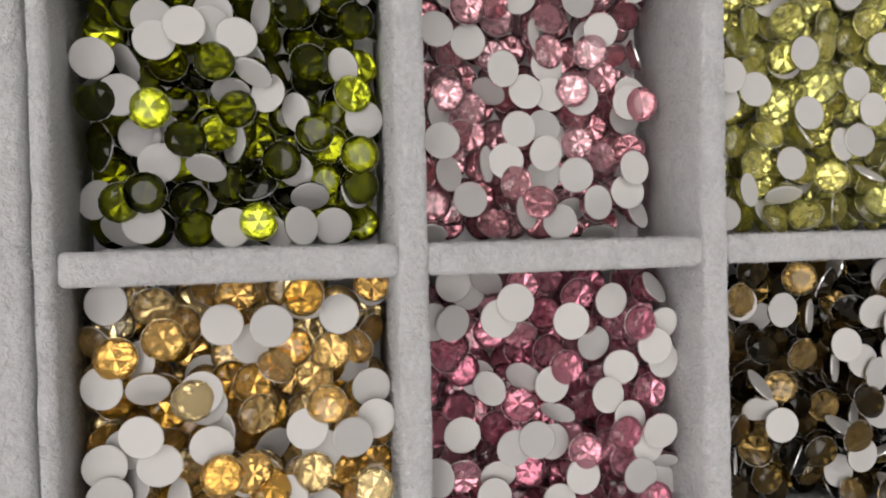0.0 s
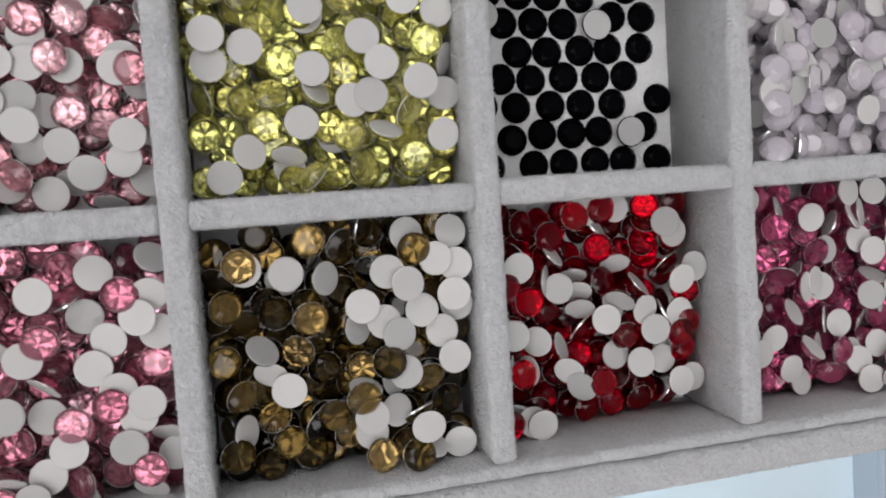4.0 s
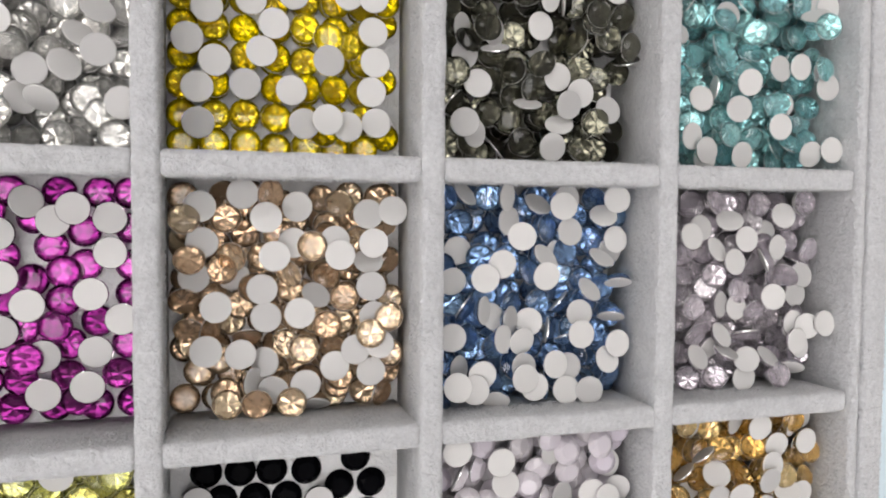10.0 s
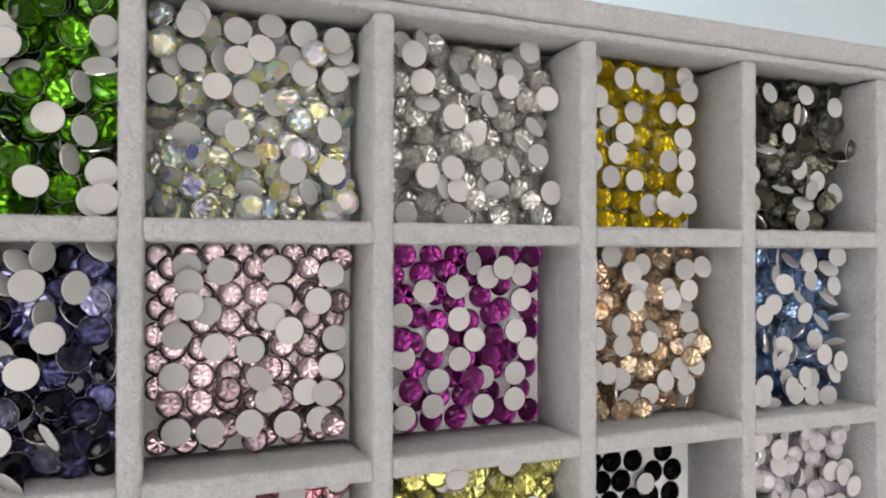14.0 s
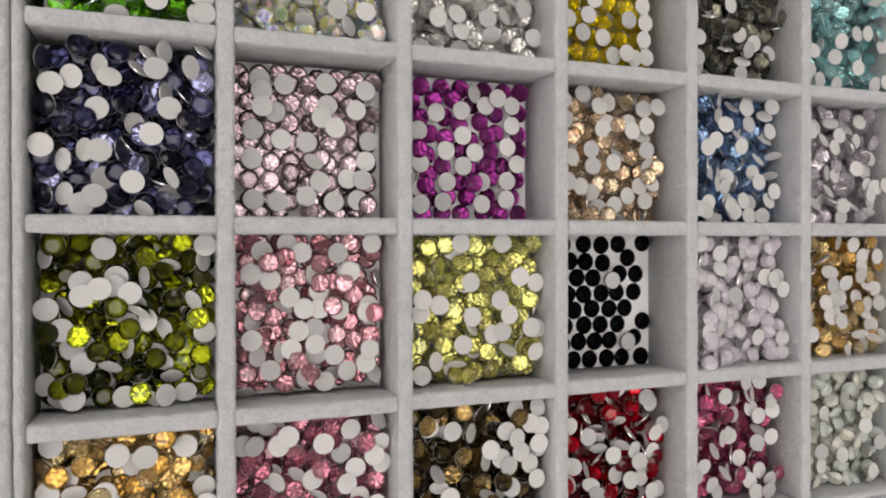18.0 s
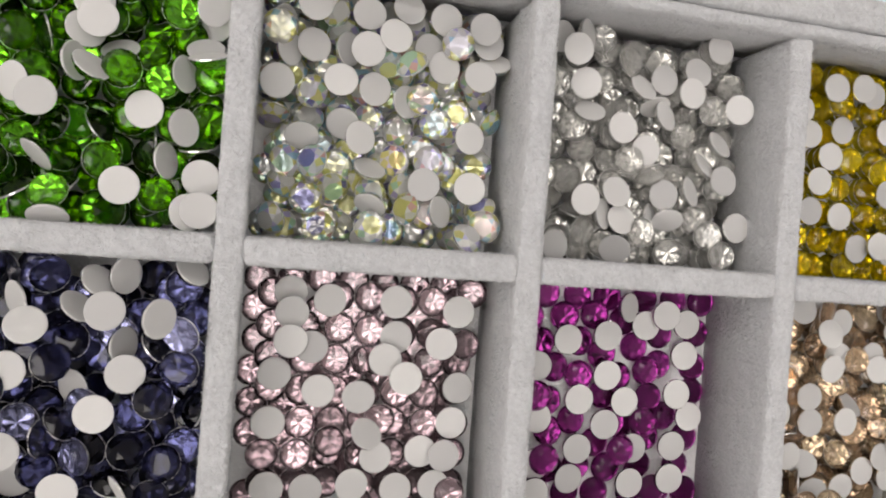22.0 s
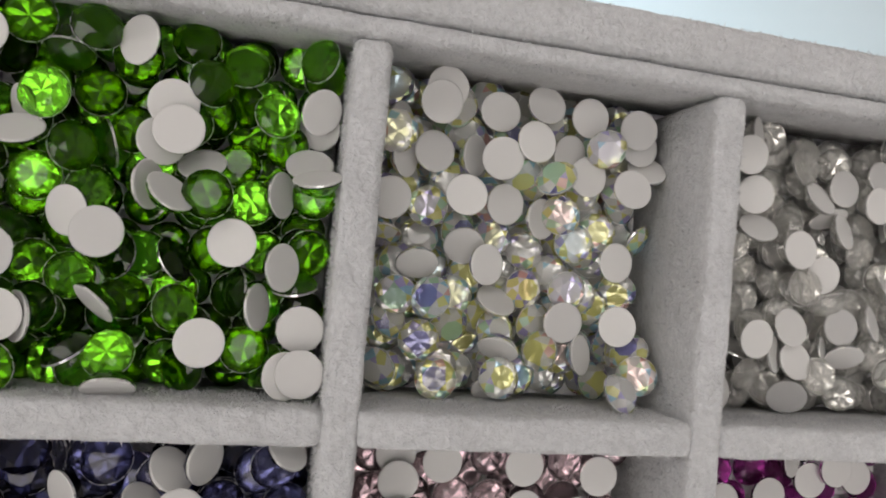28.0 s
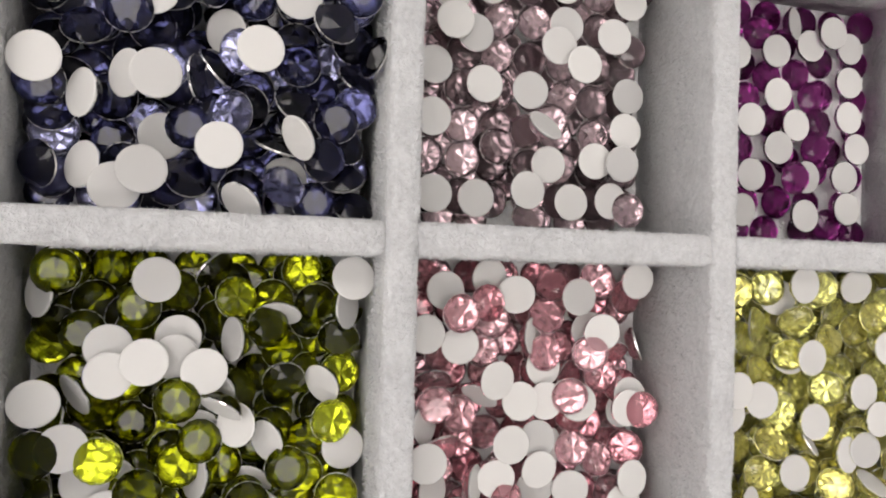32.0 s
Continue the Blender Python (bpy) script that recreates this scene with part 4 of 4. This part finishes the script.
STONES[18, 'backs', 0] = [(3.5, 33.4), (24.6, 32.3, -0.17, -0.84), (15.7, 30.5), (21.1, 30.5), (28.9, 31.1), (7.2, 26.8, -0.68, 0.10), (32.5, 22.2), (3.2, 24.4), (7.7, 24.2, 0.12, -0.58), (13.8, 21.8), (13.3, 23.2), (15.6, 18.4, -0.74, 0.17), (14.4, 17.8), (5.3, 17.4), (3.2, 15.9), (9.0, 16.1), (7.5, 19.6), (26.5, 15.9), (24.8, 18.4), (32.9, 18.6), (29.9, 17.1), (3.7, 12.6), (6.7, 13.6, -0.76, 0.21), (22.3, 11.0), (26.6, 8.2), (23.2, 7.8), (6.5, 7.0), (3.2, 7.7), (10.2, 7.3), (19.7, 3.3), (33.2, 6.8, 0.52, 0.20), (20.1, 14.6, -0.46, -0.67), (16.8, 12.8, -0.64, -0.51), (11.0, 11.3, -0.79, 0.22), (17.2, 4.6, -0.61, -0.38)]
STONES[18, 'backs', 1] = [(2.4, 4.3)]
STONES[18, 'upper', 0] = [(24.6, 33.6), (31.8, 32.8), (12.7, 29.5), (4.6, 27.5), (30.5, 22.5), (3.5, 21.6), (11.9, 25.2), (12.5, 22.5), (8.4, 11.9), (12.2, 5.4), (20.6, 12.3), (25.4, 13.3), (18.7, 14.5), (15.4, 14.8), (2.4, 31.5), (9.6, 29.3), (27.0, 21.0), (4.0, 10.3)]
STONES[19, 'faces', 0] = [(15.9, 31.1), (29.9, 33.2), (4.5, 20.4), (11.6, 24.0), (13.7, 18.1), (20.9, 17.6), (25.5, 10.5), (5.5, 9.8), (14.8, 9.4), (8.9, 2.4), (26.1, 5.4), (26.0, 2.4), (3.0, 5.2), (4.0, 25.2), (17.6, 33.6), (22.4, 31.7), (34.2, 18.4), (13.3, 27.2)]
STONES[19, 'backs', 0] = [(5.7, 33.9), (9.6, 29.8), (11.6, 31.7), (2.4, 29.3), (4.7, 29.2), (19.8, 28.9), (26.4, 31.1), (33.2, 32.2, 0.49, 0.52), (33.0, 27.9), (33.6, 22.8), (31.6, 25.0), (24.5, 25.4), (17.4, 20.8), (14.7, 21.8, -0.57, -0.51), (27.6, 22.3), (25.4, 18.7), (10.1, 20.5, -0.72, -0.19), (5.8, 15.0), (12.3, 13.0), (18.6, 12.5), (15.1, 14.0), (28.2, 15.5), (30.5, 12.0), (31.9, 14.0), (21.6, 8.5), (29.1, 8.3), (34.2, 5.6), (33.8, 9.1, -0.14, -0.76), (2.6, 10.2, -0.71, 0.19), (10.6, 9.5, -0.08, -0.44), (9.6, 6.8), (18.6, 5.1), (16.9, 2.4), (13.9, 5.5, -0.03, -0.81), (30.9, 1.9, -0.28, -0.61), (22.9, 2.1, -0.69, -0.42)]
STONES[19, 'backs', 1] = [(9.9, 34.6, -0.64, -0.57), (19.2, 17.0, -0.50, -0.73)]
STONES[19, 'upper', 0] = [(19.5, 22.7), (29.0, 21.3), (29.2, 16.2), (29.7, 28.1), (22.2, 11.6), (7.4, 17.7), (21.9, 4.1), (31.2, 4.9), (33.4, 33.9), (12.9, 2.5), (27.4, 13.8)]
STONES[20, 'faces', 0] = [(30.6, 12.6), (12.2, 17.9), (18.6, 15.7), (15.8, 15.1), (16.5, 21.6), (14.6, 7.6), (4.8, 12.8), (2.9, 9.5), (10.3, 5.4), (13.4, 2.4), (3.5, 24.9), (14.7, 33.1), (9.2, 31.6), (19.3, 32.1), (10.0, 9.8), (32.9, 7.9), (2.4, 17.3), (16.5, 9.2)]
STONES[20, 'backs', 0] = [(28.0, 33.1), (34.4, 32.9), (34.7, 28.4), (35.0, 22.5), (34.1, 24.3), (31.8, 29.4), (6.1, 29.9), (11.5, 28.9), (16.4, 27.8, 0.64, -0.03), (24.9, 28.3), (27.3, 26.4), (29.7, 25.9, 0.55, -0.02), (24.2, 21.2), (21.4, 23.6), (29.5, 22.3), (32.3, 19.0), (20.3, 20.6, 0.61, 0.01), (26.0, 19.4), (11.2, 22.8, 0.46, 0.61), (33.7, 15.3), (26.7, 13.9), (25.2, 12.3, 0.58, 0.05), (10.8, 13.3), (8.6, 15.7, -0.26, -0.57), (7.4, 18.7, 0.49, 0.63), (21.6, 5.4), (21.3, 9.0), (25.1, 8.2, 0.37, 0.11), (28.9, 6.6), (5.9, 4.3, 0.78, 0.05), (24.3, 2.5, 0.59, 0.11), (19.6, 2.9, 0.70, 0.08), (34.2, 2.5)]
STONES[20, 'backs', 1] = [(29.7, 2.4, 0.26, 0.83), (20.9, 11.7, 0.21, 0.89), (4.3, 7.8, 0.79, 0.04), (5.9, 24.0, 0.84, -0.03)]
STONES[20, 'upper', 0] = [(28.9, 30.9), (5.6, 30.4), (13.6, 29.2), (22.0, 28.9), (9.7, 23.7), (29.0, 8.2), (22.8, 2.4), (3.5, 5.1), (7.0, 22.2), (14.3, 22.6), (4.3, 2.4), (19.1, 26.8), (20.4, 11.6), (8.8, 2.9), (24.4, 15.8), (27.6, 2.4)]
STONES[21, 'faces', 0] = [(25.8, 30.9), (16.5, 2.4), (21.6, 2.4), (24.2, 2.4), (10.2, 18.7), (22.7, 4.9), (34.4, 20.3), (33.2, 34.1), (28.0, 34.1), (7.5, 32.4), (15.7, 14.6), (11.2, 2.4), (20.0, 22.8), (7.1, 20.7)]
STONES[21, 'backs', 0] = [(2.5, 32.8, -0.35, -0.79), (16.6, 34.1), (23.3, 34.1), (18.8, 31.5, 0.62, 0.58), (10.6, 27.6, 0.64, 0.59), (16.1, 28.8, -0.13, -0.84), (32.6, 29.5), (30.5, 31.4), (22.6, 25.6, -0.17, -0.75), (34.0, 24.1), (31.1, 22.6), (4.5, 26.5), (9.0, 24.0, 0.85, -0.04), (11.5, 22.5), (15.2, 24.2, -0.13, -0.82), (15.5, 21.6, -0.19, -0.63), (25.7, 21.4, 0.63, 0.63), (31.6, 16.9), (15.6, 19.1, -0.27, -0.69), (21.1, 18.5, 0.43, 0.36), (19.0, 17.0), (25.5, 18.0), (27.0, 14.7), (2.4, 16.5), (4.2, 15.8), (8.8, 14.1, -0.53, 0.02), (12.1, 12.7, 0.74, 0.30), (11.0, 9.4, 0.68, 0.19), (13.1, 9.5, -0.56, -0.34)]
STONES[21, 'backs', 1] = [(14.7, 7.0, -0.65, -0.22), (21.5, 10.6), (25.1, 9.3), (31.0, 10.3), (29.6, 9.1), (34.0, 5.9), (31.6, 5.7), (3.3, 10.4, 0.92, -0.04), (7.0, 9.9, -0.92, 0.02), (6.1, 2.4), (7.0, 2.4), (8.1, 4.7, -0.90, -0.09), (3.9, 4.4, -0.25, -0.81), (29.7, 16.6, 0.79, 0.45), (21.2, 20.2, -0.59, -0.70), (24.2, 4.1, -0.78, -0.49)]
STONES[21, 'upper', 0] = [(3.2, 34.1), (18.6, 28.1), (10.5, 30.5), (29.8, 20.5), (26.0, 10.7), (2.4, 2.4), (3.9, 29.4), (2.6, 23.7), (3.0, 19.5), (12.6, 17.6), (5.3, 9.9), (29.8, 3.0), (34.1, 10.6), (34.0, 15.1), (34.4, 28.3), (15.0, 33.5), (2.4, 7.9), (19.0, 11.6), (22.6, 13.8), (31.5, 13.6), (19.3, 34.1), (13.0, 21.8), (17.7, 7.4)]
STONES[22, 'faces', 0] = [(18.0, 32.8), (24.3, 22.3), (7.7, 23.8), (20.1, 3.2), (8.2, 3.8), (27.9, 12.6), (8.5, 21.0), (4.6, 19.7), (31.5, 21.6), (6.3, 30.1), (10.8, 27.1), (12.7, 26.0), (33.1, 12.0), (5.4, 5.1), (7.5, 33.6)]
STONES[22, 'backs', 0] = [(3.9, 33.8), (13.7, 32.7, 0.50, 0.38), (10.7, 31.6, 0.66, 0.25), (16.4, 30.2), (22.6, 34.1), (28.6, 33.8), (25.0, 33.2, 0.51, -0.07), (32.2, 25.3), (30.8, 28.2), (26.5, 25.8), (21.7, 28.9, 0.43, -0.04), (23.3, 29.7, 0.53, 0.42), (25.3, 30.4, 0.60, 0.11), (19.9, 24.5), (3.2, 24.3), (18.6, 18.5), (25.5, 16.7), (11.8, 19.5, 0.49, 0.02), (14.3, 20.1, 0.42, 0.03), (30.7, 18.0), (28.2, 19.2, 0.08, 0.85), (12.9, 14.4, 0.43, 0.46), (9.3, 10.7), (21.6, 12.0), (4.4, 9.1), (5.0, 10.8, 0.64, 0.05), (11.8, 5.4), (22.8, 7.2), (16.9, 8.4, 0.61, 0.06), (14.0, 8.8, 0.43, 0.67), (15.0, 2.3, 0.22, 0.19)]
STONES[22, 'backs', 1] = [(23.8, 5.7), (25.1, 2.7), (22.5, 1.9, -0.63, -0.56), (28.0, 8.0), (30.0, 5.8), (28.8, 3.1), (25.0, 9.3, 0.37, 0.68), (32.1, 6.5, 0.33, 0.70), (3.5, 16.3), (7.6, 14.1, 0.53, 0.67), (29.5, 15.3, 0.58, 0.02), (28.0, 23.8), (13.7, 26.0, 0.64, 0.28), (10.7, 24.5, 0.66, 0.29), (18.7, 12.8, 0.72, 0.01)]
STONES[22, 'upper', 0] = [(17.9, 24.2), (14.9, 14.9), (9.7, 11.0), (20.4, 7.8), (33.9, 7.1), (9.1, 29.0), (27.9, 30.3), (8.2, 17.5), (20.9, 16.1), (33.1, 30.8), (16.1, 3.7)]
STONES[23, 'faces', 0] = [(8.4, 33.4), (14.1, 33.4), (22.1, 32.8), (28.6, 31.4), (34.1, 30.9), (9.3, 28.9), (14.4, 29.5), (16.5, 26.3), (24.6, 23.6), (25.9, 24.5), (18.6, 22.1), (20.8, 18.3), (13.7, 17.6), (20.6, 15.3), (11.5, 18.8), (29.6, 26.2), (33.1, 22.8), (34.5, 18.3), (34.5, 15.3), (29.0, 13.9), (23.5, 13.4), (8.1, 19.1), (6.4, 9.4), (9.0, 15.1), (25.1, 9.1), (33.7, 8.6), (34.5, 3.7), (20.1, 5.6), (21.7, 2.3, -0.02, 0.19), (21.0, 2.4), (16.4, 2.4), (12.8, 2.4), (8.4, 4.1), (8.2, 2.4), (26.0, 1.7, 0.23, 0.73), (32.1, 2.4), (34.5, 2.4), (7.8, 31.9), (24.9, 28.6), (34.5, 26.8), (28.1, 21.2), (10.7, 23.8), (17.0, 13.2)]
STONES[23, 'faces', 1] = [(30.0, 9.6), (29.5, 2.4), (6.1, 23.3)]
STONES[23, 'backs', 0] = [(18.7, 27.1, 0.37, -0.02), (14.4, 22.0), (25.9, 18.4), (31.1, 13.2), (17.2, 10.2), (11.2, 6.9), (27.1, 4.9), (9.8, 11.6)]


# words for the colour, material, height of the heap's top over the compartment's floor, how the stones lie
COLOURS = [
    ("peridot green", crystal("green_glass", (0.17, 0.56, 0.025), 1, 0.22, 1.5, 2.4), 11.2, "heap"),
    ("clear iridescent", iridescent("iridescent_glass"), 5.5, "heap"),
    ("clear", crystal("clear_glass", (1.0, 0.99, 0.95), 0.84, 0.96, 1.02), 6.5, "heap"),
    ("bright yellow", crystal("yellow_glass", (1.0, 0.77, 0.025), 0.88), 4.0, "layers"),
    ("smoky grey-black", crystal("smoky_glass", (0.27, 0.265, 0.2), 1, 0.3, 1.5, 2.0), 7.5, "heap"),
    ("aqua blue", crystal("aqua_glass", (0.5, 0.95, 1.0), 0.9, 0.85, 1.15), 9.5, "heap"),
    ("dark navy blue", crystal("navy_glass", (0.15, 0.16, 0.42), 1, 0.08, 1.9, 4.0, 0.6), 12.0, "heap"),
    ("light dusty-pink", crystal("dusty_pink_glass", (0.58, 0.43, 0.475), 0.97, 0.45, 1.35), 4.0, "layers"),
    ("purple fuchsia", crystal("purple_glass", (0.32, 0.04, 0.26), 1, 0.6, 1.3), 4.0, "layers"),
    ("pale peach", crystal("peach_glass", (1.0, 0.71, 0.47), 0.92, 0.95, 1.15, 1.0, 0.95), 5.0, "heap"),
    ("light sapphire blue", crystal("sapphire_glass", (0.37, 0.59, 1.0), 0.94, 0.7, 1.15), 7.5, "heap"),
    ("pale lavender grey", crystal("lavender_glass", (0.96, 0.89, 0.98), 0.85, 0.85, 1.1), 8.0, "heap"),
    ("olive green", crystal("olive_glass", (0.46, 0.52, 0.025), 1, 0.06, 1.5, 2.8), 5.5, "heap"),
    ("light rose pink", crystal("pink_glass", (1.0, 0.44, 0.52), 0.94, 0.92, 1.15, 1.0, 0.8), 4.2, "heap"),
    ("pale lemon yellow", crystal("lemon_glass", (1.0, 0.94, 0.30), 0.95, 0.9, 1.15), 10.0, "heap"),
    ("jet black", material("jet_glass", (0.002, 0.002, 0.003), 0.22, 0.0, IOR=1.13), 4.0, "layers"),
    ("milky lilac opal", opal("lilac_opal", (0.69, 0.63, 0.72), (0.79, 0.75, 0.78)), 9.0, "heap"),
    ("light topaz orange", crystal("topaz_glass", (1.0, 0.60, 0.16), 0.92, 0.95, 1.2, 1.0, 0.75), 10.5, "heap"),
    ("golden orange", crystal("gold_glass", (1.0, 0.57, 0.10), 0.94, 0.92, 1.2, 1.0, 0.7), 11.0, "heap"),
    ("deep rose pink", crystal("rose_glass", (1.0, 0.35, 0.49), 0.94, 0.7, 1.15, 1.0, 0.8), 8.5, "heap"),
    ("smoky brown", crystal("brown_glass", (0.34, 0.22, 0.06), 1, 0.05, 1.8, 3.0, 0.9), 11.0, "heap"),
    ("ruby red", crystal("ruby_glass", (0.5, 0.003, 0.012), 1, 0.35, 1.35, 1.6), 5.0, "heap"),
    ("dark fuchsia pink", crystal("fuchsia_glass", (0.85, 0.17, 0.36), 0.93, 0.6, 1.2), 7.5, "heap"),
    ("milky white opal", opal("white_opal", (0.64, 0.71, 0.67), (0.80, 0.78, 0.67)), 8.5, "heap"),
]
DARK = (0, 4, 6, 12, 20, 21, 22)
for n, (words, glass, level, lie) in enumerate(COLOURS):
    row, column = divmod(n, 6)
    x0 = WEST if column == 0 else XS[column - 1] + THIN
    x1 = EAST if column == 5 else XS[column] - THIN
    y1 = NORTH + 1.3 if row == 0 else YS[row - 1] - THIN
    y0 = SOUTH if row == 3 else YS[row] + THIN
    rng = np.random.default_rng(100 + n)
    pile = Pile(x0, x1, y0, y1, rng)
    deep = 0
    for floor in range(3 if n == 3 else 2 if n == 7 else 0):
        deep, shift = len(pile.laid), 0.5 * (floor % 2) if n == 7 else 0.0
        for j in range(8):
            for i in range(8):
                x, y = 2.45 + (i + shift) * 4.62 + rng.normal(0, 0.12), pile.d - 2.4 - (j + shift) * 4.6 + rng.normal(0, 0.12)
                if x < pile.w - 2.2 and y > 2.2 and rng.random() < 0.94:
                    pile.lay(x, y, 0.0, 0.0, True)
    if lie == "heap":
        pile.h[:] = max(0.0, level - 6.0)
        for j in range(9):
            for i in range(8):
                x, y = 2.4 + (i + 0.5 * (j % 2)) * 4.7, 2.4 + j * 4.05
                if x < pile.w - 2.2 and y < pile.d - 2.2:
                    pile.lay(x, y, rng.normal(0, 0.1), rng.normal(0, 0.1), True)
        pile.scatter(level - 2.4, 120, 0.55, 0.97)
        deep = len(pile.laid)
        pile.scatter(level - 0.7, 80, 1.4, 1.0 if n in DARK else 0.96, 4, 0.95)
    for kind, up, lean in (("faces", True, 0.5 if "opal" in words else 0.4), ("backs", False, 0.11), ("upper", True, 0.18)):
        crest = 1.6 if kind == "upper" else 0.5
        known = [] if n in (3, 7) and kind == "faces" else [stone for k in range(3) for stone in STONES.get((n, kind, k), ())]
        known.sort(key=len, reverse=True)                    # the leaning ones lie under the flat ones
        covered = kind != "backs" or lie != "heap"
        for k, (x, y, *axis) in enumerate(known):
            if axis and n in DARK and not up and rng.random() < (0.6 if n == 6 else 0.35):
                continue
            if lie == "heap" and up and "opal" not in words and rng.random() < 0.4:
                continue
            if not axis and not covered:
                covered = True
                pile.scatter(level + 1.5, 34 if n in DARK else 18, 1.5, 1.0, 1, 0.95)
            if up and lie == "heap":
                x = min(x, pile.w - 3.5)
            loose = lean if lie == "heap" else 0.03
            nx, ny = axis or (rng.normal(0, loose), rng.normal(0, loose))
            least = max(1.0, math.hypot(nx, ny) / 0.94)
            pile.lay(x, y, nx / least, ny / least, up, 1.15 if not axis else 0.8, level + crest + 2.4 * k / len(known) if lie == "heap" else 99.0)
        if kind == "faces" and lie == "layers" and n != 15:
            pile.close(2500)
    heap = thing("rhinestone_pile", mm(x0, y0, BED), f"{words} flat-back rhinestones with white backs, in a velvet compartment", "rhinestones", "piles of rhinestones in the tray")
    back = BACK_FLAT if n in (7, 8, 21) else BACK_STAR
    body = finish("rhinestone", stone_body(1.07 if n == 15 else 1.05 if n == 8 else 1.0), glass)
    poses = [stone_pose(*laid, rng.uniform(0, 6.28)) for laid in pile.laid]
    if deep:
        lower = new("filling", joined("filling", poses[:deep], body, back, (glass, WHITE_BACK, FOIL)))
        lower.parent = heap
        tagged(lower, kind="stuff")
    for m in poses[deep:]:
        stone = new("rhinestone", body)
        stone.parent = heap
        stone.matrix_basis = m
        new("backing", back).parent = stone
